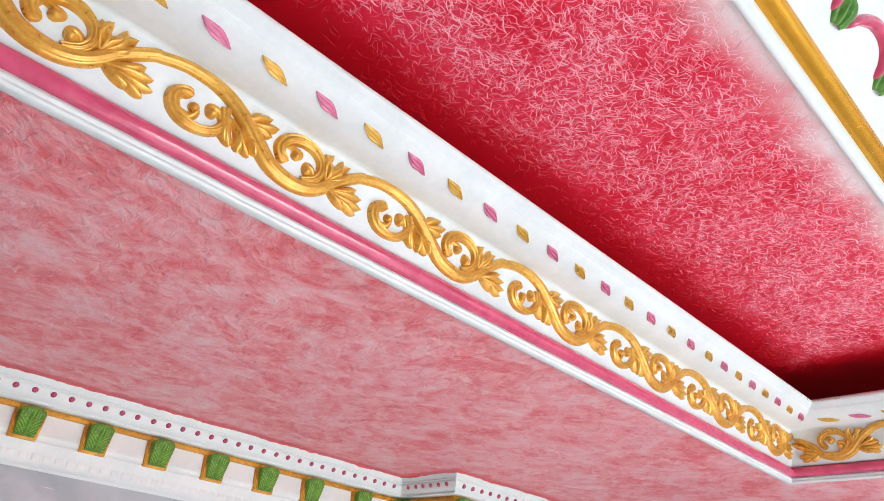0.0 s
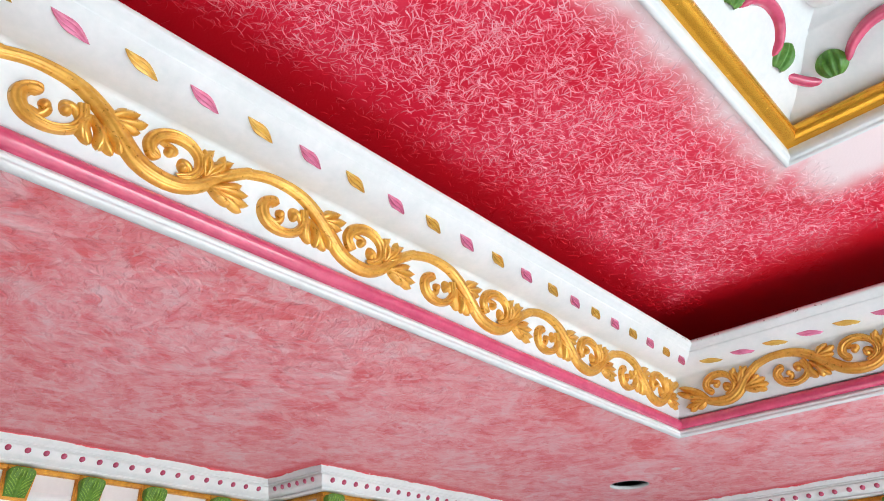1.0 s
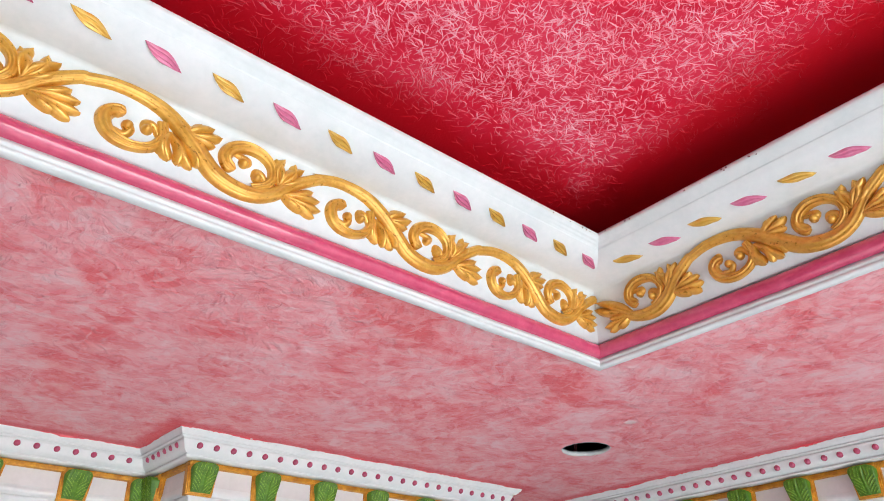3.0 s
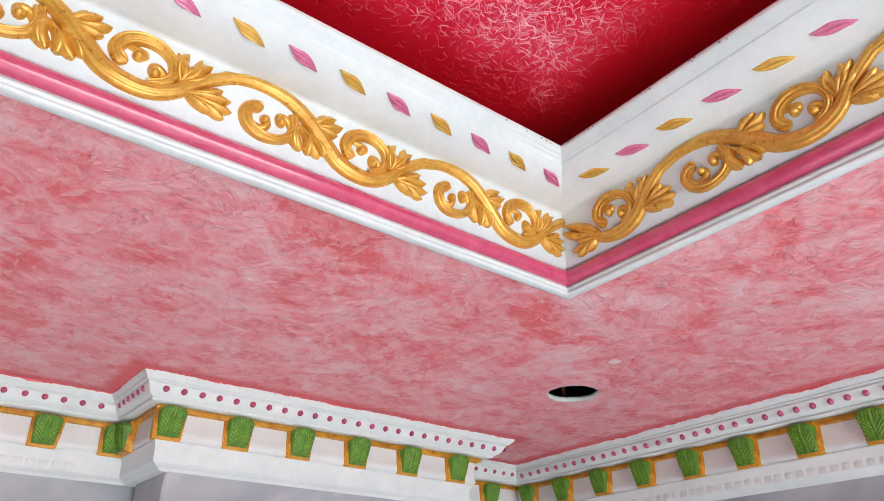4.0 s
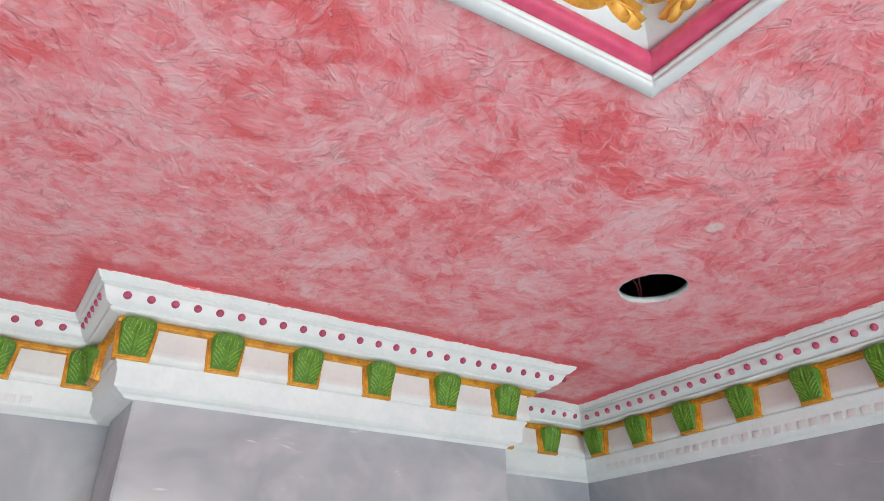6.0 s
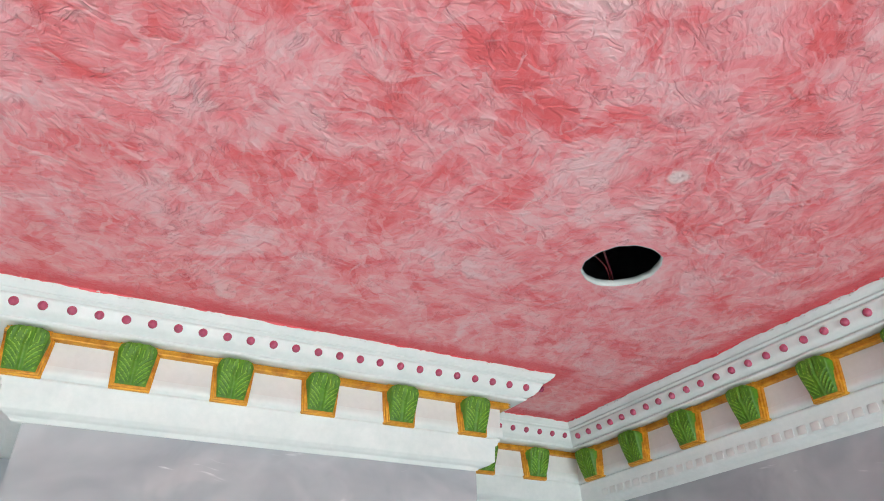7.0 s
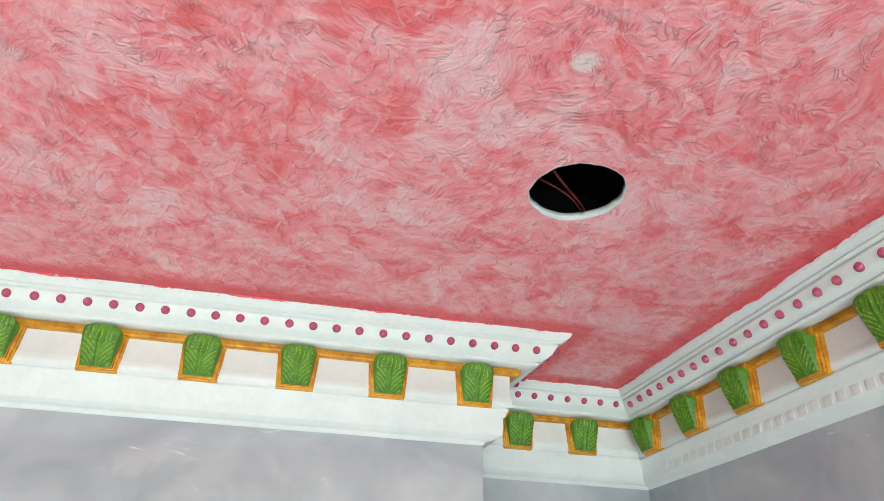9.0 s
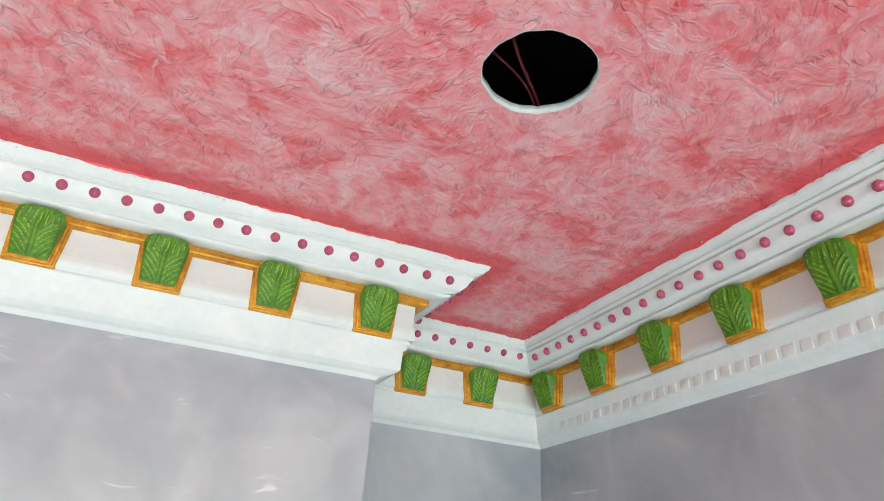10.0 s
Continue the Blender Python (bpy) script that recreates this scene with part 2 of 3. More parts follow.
for glossy, weight in ((PINK, 0.7), (LEAF_PINK, 0.8), (LEAF_GOLD, 0.8), (GOLD, 0.45), (ROSE, 0.6)):
    shader = glossy.node_tree.nodes["Principled BSDF"]
    shader.inputs["Coat Weight"].default_value, shader.inputs["Coat Roughness"].default_value = weight, 0.10

# ---- mesh helpers ----


def mesh_object(name, bm, material, parent=None, label="", smooth=True):
    bmesh.ops.recalc_face_normals(bm, faces=bm.faces)
    me = bpy.data.meshes.new(name)
    bm.to_mesh(me)
    bm.free()
    me.materials.append(material)
    for f in me.polygons:
        f.use_smooth = smooth
    ob = new(name, me)
    if parent:
        ob.parent = parent
    return tagged(ob, label)


def part(name, bm, material, parent, label="", smooth=True):
    return mesh_object(name, bm, material, parent, label, smooth)


def shared(name, source, m, parent):
    """A piece of its own on the mesh of another."""
    ob = new(name, source.data)
    ob.parent = parent
    ob.matrix_basis = m
    return ob


def box(bm, x0, y0, z0, x1, y1, z1, m=None):
    got = bmesh.ops.create_cube(bm, size=1.0, matrix=(m or Matrix()) @ Matrix.Translation(((x0 + x1) / 2, (y0 + y1) / 2, (z0 + z1) / 2)) @ Matrix.Diagonal((x1 - x0, y1 - y0, z1 - z0, 1)))
    return got["verts"]


def soft_box(bm, x0, y0, z0, x1, y1, z1, r=0.003, m=None):
    vs = box(bm, x0, y0, z0, x1, y1, z1, m)
    edges = {e for v in vs for e in v.link_edges}
    bmesh.ops.bevel(bm, geom=list(edges), offset=r, segments=2, profile=0.6, affect="EDGES")


wall_path = [BACK0, JOG_IN, JOG_OUT, END_OUT, END_IN, CORNER, (CORNER[0] + EAST_LEAN * (CORNER[1] - SOUTH + 0.1), SOUTH - 0.1)]


def mitres(path, closed):
    """For each point of a plan line, the way to its left that keeps offsets parallel."""
    pts, out = [Vector(p) for p in path], []
    for k, p in enumerate(pts):
        ways = []
        if closed or k > 0:
            ways.append((p - pts[k - 1]).normalized())
        if closed or k < len(pts) - 1:
            ways.append((pts[(k + 1) % len(pts)] - p).normalized())
        sides = [Vector((-w.y, w.x)) for w in ways]
        s = sum(sides, Vector((0, 0)))
        s.normalize()
        out.append(s / max(0.3, s.dot(sides[0])))
    return out


def sweep(profile, path, closed=False, picks=None, cuts=1, wobble=0.0):
    """A moulding: the profile (offset to the left, height) run along a plan line, or along the legs of it that are picked."""
    bm = bmesh.new()
    sides = mitres(path, closed)
    if path is wall_path:  # the pier end is cut back a little more steeply
        for k in (3, 4):
            sides[k] = Vector((sides[k].x * 1.28, sides[k].y))
    n = len(path)
    for k in picks if picks is not None else range(n if closed else n - 1):
        rings = []
        for c in range(cuts + 1):
            f = c / cuts
            a, b = Vector(path[k]), Vector(path[(k + 1) % n])
            sa, sb = sides[k], sides[(k + 1) % n]
            ring = []
            for d, z in profile:
                q = (a + sa * d).lerp(b + sb * d, f)
                node = k if c == 0 else k + 1
                if path is wall_path and c in (0, cuts) and node in (2, 3):  # chipped mitres of the pier
                    q = q + Vector((noise.noise((z * 160, node, 0)), noise.noise((z * 160, node, 7)) * 0.5)) * 0.005
                w = wobble * noise.noise((q.x * 5, q.y * 5, z * 9)) if 0 < c < cuts else 0
                ring.append(bm.verts.new((q.x, q.y, z + w)))
            rings.append(ring)
        for r0, r1 in zip(rings, rings[1:]):
            for i in range(len(profile) - 1):
                bm.faces.new((r0[i], r0[i + 1], r1[i + 1], r1[i]))
    bmesh.ops.split_edges(bm, edges=[e for e in bm.edges if len(e.link_faces) == 2 and e.calc_face_angle(0) > 0.5])
    return bm


def smooth_line(pts, per=7):
    """A smooth curve through a few points."""
    p = [Vector(q) for q in pts]
    p = [p[0] * 2 - p[1]] + p + [p[-1] * 2 - p[-2]]
    out = []
    for k in range(1, len(p) - 2):
        for j in range(per):
            t = j / per
            a, b, c, d = p[k - 1], p[k], p[k + 1], p[k + 2]
            out.append(0.5 * (2 * b + (c - a) * t + (2 * a - 5 * b + 4 * c - d) * t * t + (3 * b - a - 3 * c + d) * t ** 3))
    return out + [p[-2]]


def ribbon(bm, pts, width, height, ridges=3, across=12, per=7, lift=0.0, groove=0.42):
    """A carved band lying on the plane z = 0: width(f) and height(f) along its line, with grooves along it."""
    line = smooth_line(pts, per)
    n, rows = len(line), []
    for k, p in enumerate(line):
        f = k / (n - 1)
        w = (line[min(k + 1, n - 1)] - line[max(k - 1, 0)]).normalized()
        side = Vector((-w.y, w.x))
        row = []
        for i in range(across + 1):
            a = -1 + 2 * i / across
            h = math.sqrt(max(0.0, 1 - a * a)) * (1 - groove * (0.5 + 0.5 * math.cos(ridges * math.pi * (a + 1))) * (1 - a * a) ** 0.5)
            q = p + side * (a * width(f))
            row.append(bm.verts.new((q.x, q.y, h * height(f) + lift * f - 0.001)))
        rows.append(row)
    for r0, r1 in zip(rows, rows[1:]):
        for i in range(across):
            bm.faces.new((r0[i], r0[i + 1], r1[i + 1], r1[i]))


def bead(bm, x, y, r, h, seg=10, rings=4, m=None):
    """A low dome on the plane z = 0."""
    top = bm.verts.new((x, y, h))
    last = None
    for k in range(1, rings + 1):
        a = math.pi / 2 * k / rings
        ring = [bm.verts.new((x + r * math.sin(a) * math.cos(2 * math.pi * i / seg), y + r * math.sin(a) * math.sin(2 * math.pi * i / seg), h * math.cos(a) - 0.0005)) for i in range(seg)]
        for i in range(seg):
            j = (i + 1) % seg
            if last:
                bm.faces.new((last[i], last[j], ring[j], ring[i]))
            else:
                bm.faces.new((top, ring[j], ring[i]))
        last = ring


def holed_sheet(outer, holes, z, thick):
    """A flat sheet with openings, as thick as given, upwards from z."""
    bm = bmesh.new()
    edges = []
    for loop in [outer, *holes]:
        vs = [bm.verts.new((*p, z)) for p in loop]
        edges += [bm.edges.new((vs[k], vs[(k + 1) % len(vs)])) for k in range(len(vs))]
    bmesh.ops.triangle_fill(bm, edges=edges, use_beauty=True)
    got = bmesh.ops.extrude_face_region(bm, geom=bm.faces[:])
    bmesh.ops.translate(bm, vec=(0, 0, thick), verts=[v for v in got["geom"] if isinstance(v, bmesh.types.BMVert)])
    return bm


def frame_on(origin, right, up):
    """The pose of a piece on a face: x along it, y up it, z out of it."""
    r, u = Vector(right).normalized(), Vector(up).normalized()
    w = r.cross(u)
    return Matrix(((r.x, u.x, w.x, origin[0]), (r.y, u.y, w.y, origin[1]), (r.z, u.z, w.z, origin[2]), (0, 0, 0, 1)))


# ---- structure ----
WALL_D, EAST = 0.135, CORNER[0] + 0.135


def wall_box(name, label, *boxes, tilt=None):
    bm = bmesh.new()
    for b in boxes:
        box(bm, *b)
    if tilt:
        bmesh.ops.transform(bm, matrix=tilt, verts=bm.verts)
    return tagged(mesh_object(name, bm, WALL, smooth=False), label, "wall", kind="structure")


bm = bmesh.new()
box(bm, WEST - 0.2, SOUTH - 0.2, -0.15, EAST + 0.2, 3.25, 0)
tagged(mesh_object("floor", bm, TILE, smooth=False), "pale cream tiled floor of the room", "floor", kind="structure")
turn_back = Matrix.Translation((2.412, 2.815 + WALL_D, 0)) @ pose(0, 0, 0, 0, 0, -0.573)
wall_box("wall_north", "smooth lavender-grey puttied wall with trowel marks", (WEST - 2.7, 0, 0, EAST - 2.412 + 0.3, 0.2, 3.5), tilt=turn_back)
turn_east = Matrix.Translation((EAST, CORNER[1], 0)) @ pose(0, 0, 0, 0, 0, math.degrees(math.atan(EAST_LEAN)))
wall_box("wall_east", "smooth lavender-grey puttied wall under the cornice", (0, SOUTH - 3.2, 0, 0.2, 0.4, 3.5), tilt=turn_east)
# unseen wall; its opening is added, sized and placed for the incoming light
wall_box("wall_south", "lavender-grey puttied wall with a wide daylight opening, out of view", (WEST - 0.2, SOUTH - 0.2, 0, 1.4, SOUTH, 3.5), (4.0, SOUTH - 0.2, 0, EAST + 0.3, SOUTH, 3.5),
         (1.4, SOUTH - 0.2, 2.38, 4.0, SOUTH, 3.5))
wall_box("wall_west", "plain lavender-grey puttied wall", (WEST - 0.2, SOUTH, 0, WEST, 3.1, 3.5))


def pilaster():
    """A shallow pier in front of the north wall."""
    side = mitres([JOG_IN, JOG_OUT, END_OUT, END_IN], False)
    foot = [Vector(p) + s * WALL_D for p, s in zip((JOG_IN, JOG_OUT, END_OUT, END_IN), side)]
    foot[2].x, foot[3].x = foot[2].x - 0.038, foot[3].x - 0.038
    foot[0].x, foot[1].x = foot[0].x + 0.022, foot[1].x + 0.022
    foot[0] += (foot[0] - foot[1]) * 0.4
    foot[3] += (foot[3] - foot[2]) * 0.4
    bm = bmesh.new()
    lo = [bm.verts.new((p.x, p.y, 0)) for p in foot]
    hi = [bm.verts.new((p.x, p.y, 2.69)) for p in foot]
    for k in range(4):
        j = (k + 1) % 4
        bm.faces.new((lo[k], lo[j], hi[j], hi[k]))
    bm.faces.new(hi)
    bm.faces.new(lo)
    edges = [e for e in bm.edges if abs(e.verts[0].co.z - e.verts[1].co.z) > 1]
    bmesh.ops.bevel(bm, geom=edges, offset=0.004, segments=2, affect="EDGES")
    return tagged(mesh_object("wall_pier", bm, WALL, smooth=False), "shallow lavender-grey puttied pier with chipped edges", "pier", kind="structure")


pilaster()
HOLE, HOLE_R = (3.600, 1.919), 0.082


def rough_edge(a):
    """How far the hand-sawn edge of the lamp hole strays from a circle."""
    return 0.0007 * math.sin(5 * a) + 0.0007 * math.sin(13 * a + 1) + 0.0016 * noise.noise((9 * math.cos(a), 9 * math.sin(a), 0))


ring = [(HOLE[0] + (HOLE_R + rough_edge(a)) * math.cos(a), HOLE[1] + (HOLE_R + rough_edge(a)) * math.sin(a))
        for a in (2 * math.pi * k / 72 for k in range(72))]
tray_rect = [(TRAY_W, TRAY_S), (TRAY[0] + TRAY_LEAN * (TRAY[1] - TRAY_S), TRAY_S), TRAY, (TRAY_W, TRAY[1])]
room_rect = [(WEST - 0.1, SOUTH - 0.1), (EAST + 0.25, SOUTH - 0.1), (EAST + 0.25, 3.05), (WEST - 0.1, 3.05)]
soffit = tagged(mesh_object("ceiling", holed_sheet(room_rect, [tray_rect, ring], SOFFIT, 0.014), SOFFIT_PAINT, smooth=False),
                "dropped plasterboard ceiling in mottled pink marbled paint", "ceiling", kind="structure")
red_rect = [(TRAY_W - 0.3, TRAY_S - 0.3), (TRAY[0] + 0.3, TRAY_S - 0.3), (TRAY[0] + 0.3, TRAY[1] + 0.3), (TRAY_W - 0.3, TRAY[1] + 0.3)]
inner_rect = [(INNER_W, INNER_S), (INNER[0], INNER_S), INNER, (INNER_W, INNER[1])]


def fibre_ceiling(bm, count):
    """The board and the short curled fibres pressed into its plaster, as one mesh."""
    bm.verts.index_update()
    co = [tuple(v.co) for v in bm.verts]
    faces = [tuple(v.index for v in f.verts) for f in bm.faces]
    bm.free()
    plain = len(faces)
    rng = np.random.default_rng(11)
    x, y = rng.uniform(-0.6, TRAY[0] + 0.2, count), rng.uniform(-0.6, TRAY[1] + 0.15, count)
    rx, ry = x - INNER[0], y - INNER[1]
    outer = np.maximum(rx + 0.09, ry)
    wave = 0.05 * np.sin(9 * x + 4 * np.sin(5 * y)) * np.cos(8 * y + 2 * x)
    keep = (np.maximum(rx, ry) > 0.012) & (rng.uniform(0.42, 0.65, count) > outer + wave)
    thin = 0.5 + 0.5 * np.sin(13 * x + 5 * np.sin(11 * y)) * np.sin(15 * y + 4 * np.sin(7 * x))
    keep &= np.maximum(rx, ry) > rng.uniform(0.0, 0.085, count)
    keep &= rng.uniform(0, 1, count) < 0.62 + 0.38 * thin
    keep &= ~((rx > 0) & (rx < 0.19 + wave) & (ry < rng.uniform(-0.08, 0.04, count)))  # left out of the white cloud
    x, y = x[keep], y[keep]
    n = len(x)
    a, bend = rng.uniform(0, 2 * np.pi, n), rng.normal(0, 1.1, n)
    length, half, tall = rng.uniform(0.010, 0.034, n), rng.uniform(0.0009, 0.0020, n), rng.uniform(0.0007, 0.0019, n)
    out = np.zeros((n, 5, 3, 3))
    px, py = x.copy(), y.copy()
    for k in range(5):
        f = k / 4
        h = a + bend * f
        w = half * (0.35 + 0.65 * np.sin(np.pi * (0.12 + 0.76 * f)))
        for j in range(3):
            out[:, k, j, 0], out[:, k, j, 1] = px - np.sin(h) * w * (j - 1), py + np.cos(h) * w * (j - 1)
            out[:, k, j, 2] = RED + 0.0004 - (tall * (0.4 + 0.6 * np.sin(np.pi * f)) if j == 1 else 0)
        px, py = px + np.cos(h) * length / 4, py + np.sin(h) * length / 4
    base = len(co)
    co += out.reshape(-1, 3).tolist()
    quad = np.array([(3 * k + j, 3 * k + j + 1, 3 * k + j + 4, 3 * k + j + 3) for k in range(4) for j in range(2)])
    faces += (base + quad[None] + 15 * np.arange(n)[:, None, None]).reshape(-1, 4).tolist()
    me = bpy.data.meshes.new("ceiling_red")
    me.from_pydata(co, [], faces)
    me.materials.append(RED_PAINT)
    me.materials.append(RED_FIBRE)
    slot = np.ones(len(faces), dtype=np.int32)
    slot[:plain] = 0
    me.polygons.foreach_set("material_index", slot)
    me.update()
    return new("ceiling_red", me)


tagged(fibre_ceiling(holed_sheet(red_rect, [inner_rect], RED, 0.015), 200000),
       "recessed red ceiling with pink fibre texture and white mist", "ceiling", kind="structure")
bm = bmesh.new()
box(bm, WEST - 0.2, SOUTH - 0.2, 3.5, EAST + 0.2, 3.25, 3.65)
tagged(mesh_object("ceiling_slab", bm, CONCRETE, smooth=False), "bare dark concrete slab above the plasterboard", "ceiling", kind="structure")

# rim of the lamp hole, and the loose wires above it
bm = bmesh.new()
for k, (x, y) in enumerate(ring):
    x2, y2 = ring[(k + 1) % 72]
    vs = []
    for px, py in ((x, y), (x2, y2)):
        for s, z in ((1.0, 2.7002), (0.990, 2.6994), (0.982, 2.7145), (1.02, 2.7150)):
            vs.append(bm.verts.new((HOLE[0] + (px - HOLE[0]) * s, HOLE[1] + (py - HOLE[1]) * s, z)))
    for i in range(3):
        bm.faces.new((vs[i], vs[i + 1], vs[i + 5], vs[i + 4]))
bmesh.ops.remove_doubles(bm, verts=bm.verts, dist=0.00005)
tagged(mesh_object("lamp_hole_rim", bm, GYPSUM), "round lamp cut-out with a bare white gypsum rim", "lamp hole")


def wire(name, pts, r, material, label):
    data = bpy.data.curves.new(name, "CURVE")
    data.dimensions, data.bevel_depth, data.bevel_resolution = "3D", r, 2
    s = data.splines.new("NURBS")
    s.points.add(len(pts) - 1)
    for p, q in zip(s.points, pts):
        p.co = (*q, 1)
    s.use_endpoint_u, s.order_u = True, 4
    data.materials.append(material)
    return tagged(new(name, data), label, "wire")


wire("wire", [(3.74, 2.10, 2.72), (3.66, 2.008, 2.735), (3.621, 1.977, 2.742), (3.589, 1.948, 2.74), (3.552, 1.915, 2.745), (3.50, 1.86, 2.80), (3.4, 1.7, 3.1)], 0.0024, WIRE_RED, "loose dark red wire hanging in the lamp hole")
wire("wire", [(3.73, 2.10, 2.72), (3.645, 1.998, 2.738), (3.60, 1.972, 2.742), (3.56, 1.955, 2.742), (3.50, 1.945, 2.76), (3.40, 1.90, 2.85), (3.3, 1.8, 3.1)], 0.0018, WIRE_RED, "thin loose dark red wire in the lamp hole")

# ---- recessed tray: cornice with gold scrolls ----
tray_path = list(tray_rect)  # counter-clockwise: the inside lies to the left
FIELD_A, FIELD_B = (0.024, 2.7455), (0.050, 2.863)
lip_profile = [(-0.016, 2.7005), (-0.014, 2.694), (-0.010, 2.6905), (0.006, 2.690), (0.0095, 2.692), (0.0105, 2.697), (0.0082, 2.6985), (0.0110, 2.7005), (0.0125, 2.7055), (0.0105, 2.7072), (0.008, 2.712)]
bead_profile = [(0.006, 2.711)] + [(0.0132 + 0.0165 * math.cos(a), 2.7275 + 0.0165 * math.sin(a)) for a in (radians(-110 + k * 24) for k in range(10))] + [(0.006, 2.746)]
field_profile = [(0.014, 2.7445), FIELD_A, (0.0494, 2.8602), (0.0508, 2.8632), (0.0533, 2.8656), (0.0565, 2.8668), (0.060, 2.8672)]
cove_profile = field_profile[-1:] + [(0.075, 2.8668), (0.100, 2.8685), (0.122, 2.8745), (0.142, 2.8828), (0.154, 2.8908), (0.160, 2.897)]
top_profile = [(0.160, 2.897), (0.1605, 2.9012), (0.1672, 2.9015), (0.1680, 2.9062), (0.1745, 2.9066), (0.1760, 2.9112), (0.1822, 2.9122), (0.1832, 2.923), (0.178, 2.928), (0.10, 2.930), (-0.262, 2.930), (-0.262, 3.066)]


def scroll_module(lo=-1.0, first_leaf=False):
    """One repeat of the acanthus scroll: a running stem with two volutes and fans of leaves; x 0..1 times the repeat."""
    bm = bmesh.new()
    L, V = 0.405, 0.1145

    def pt(p):
        return Vector((p[0] * L, (0.08 + 0.91 * p[1]) * V))

    def band(pts, w, h, ridges=3, **k):
        ribbon(bm, [pt(p) for p in pts], w, h, ridges, **k)

    stem = [(-0.06, 0.88), (0.05, 1.0), (0.15, 1.01), (0.235, 0.95), (0.305, 0.82), (0.375, 0.63), (0.435, 0.43), (0.505, 0.22), (0.59, 0.12), (0.68, 0.13), (0.76, 0.28), (0.84, 0.60), (0.94, 0.88), (0.965, 0.92)]
    stem = [p for p in stem if p[0] > lo]
    band(stem, lambda f: 0.0112 + 0.0062 * math.sin(math.pi * f) ** 2, lambda f: 0.011 + 0.004 * math.sin(math.pi * f), 3, across=18, groove=0.17)
    volutes = []
    if lo < 0:
        volutes.append([(0.127, 0.60), (0.098, 0.61), (0.07, 0.54), (0.060, 0.41), (0.080, 0.25), (0.125, 0.15), (0.19, 0.14), (0.25, 0.25), (0.277, 0.46), (0.262, 0.72)])
    volutes.append([(0.580, 0.43), (0.545, 0.48), (0.527, 0.62), (0.55, 0.80), (0.607, 0.91), (0.675, 0.89), (0.725, 0.75), (0.742, 0.55), (0.722, 0.37), (0.665, 0.24)])
    for line in volutes:
        band(line, lambda f: (0.0095 + 0.0035 * math.sin(math.pi * min(1, f * 1.5)) + 0.0022 * math.exp(-((f - 0.07) / 0.07) ** 2)) * min(1, 0.12 + math.sqrt(f * 14)), lambda f: 0.010 + 0.006 * math.sin(math.pi * f), 3, across=15, groove=0.30)
    hooks = [((0.265, 0.44), (0.235, 0.60), (0.205, 0.58), (0.210, 0.46)), ((0.10, 0.30), (0.14, 0.27), (0.158, 0.38), (0.142, 0.47))] if lo < 0 else []
    hooks += [((0.725, 0.36), (0.70, 0.52), (0.672, 0.54), (0.668, 0.42)), ((0.56, 0.72), (0.60, 0.70), (0.625, 0.66), (0.60, 0.56))]
    for line in hooks:
        band(line, lambda f: 0.0056 + 0.008 * f * (1.25 - f), lambda f: 0.005 + 0.007 * f, 1, across=6)
    balls = [(0.214, 0.49), (0.146, 0.43)] if lo < 0 else []
    for x, y in balls + [(0.676, 0.44), (0.607, 0.60)]:
        bead(bm, *pt((x, y)), 0.0096, 0.0150, 12, 5)
    fans = [((0.775, 0.46), [(0.735, 0.92), (0.775, 0.98), (0.825, 0.97), (0.872, 0.93), (0.875, 0.78)], 0.0058),
            ((0.795, 0.33), [(0.935, 0.60), (0.975, 0.47), (0.988, 0.30), (0.965, 0.13), (0.915, 0.17)], 0.0060)]
    if lo < 0:
        fans += [((0.30, 0.60), [(0.325, 0.12), (0.360, 0.10), (0.300, 0.17)], 0.0070), ((0.35, 0.52), [(0.415, 0.12), (0.440, 0.20)], 0.0058),
                 ((0.345, 0.68), [(0.40, 0.95), (0.455, 0.96), (0.495, 0.86), (0.478, 0.66)], 0.0058)]
    if first_leaf:
        fans += [((0.53, 0.24), [(0.33, 0.50), (0.285, 0.66), (0.31, 0.80), (0.38, 0.74)], 0.0062), ((0.50, 0.22), [(0.37, 0.32), (0.325, 0.16), (0.35, 0.02), (0.41, 0.04)], 0.0058)]
    for base, tips, w in fans:
        b = Vector(base)
        for k, tip in enumerate(tips):
            t = Vector(tip)
            bend = Vector((-(t - b).y, (t - b).x)) * 0.10 * (1 if k % 2 else -1) * 0.5
            mid = b.lerp(t, 0.5) + bend
            band([b, mid, t], lambda f, w=w: 1.3 * w * (0.35 + 1.0 * math.sin(math.pi * (0.08 + 0.62 * f)) ** 1.2) * (1 if f < 0.75 else math.sqrt(max(0.02, 1 - ((f - 0.75) / 0.25) ** 2))),
                 lambda f: 0.007 + 0.008 * math.sin(math.pi * min(1, f * 0.9)), 1, across=8, per=8, groove=0.40)
    return bm


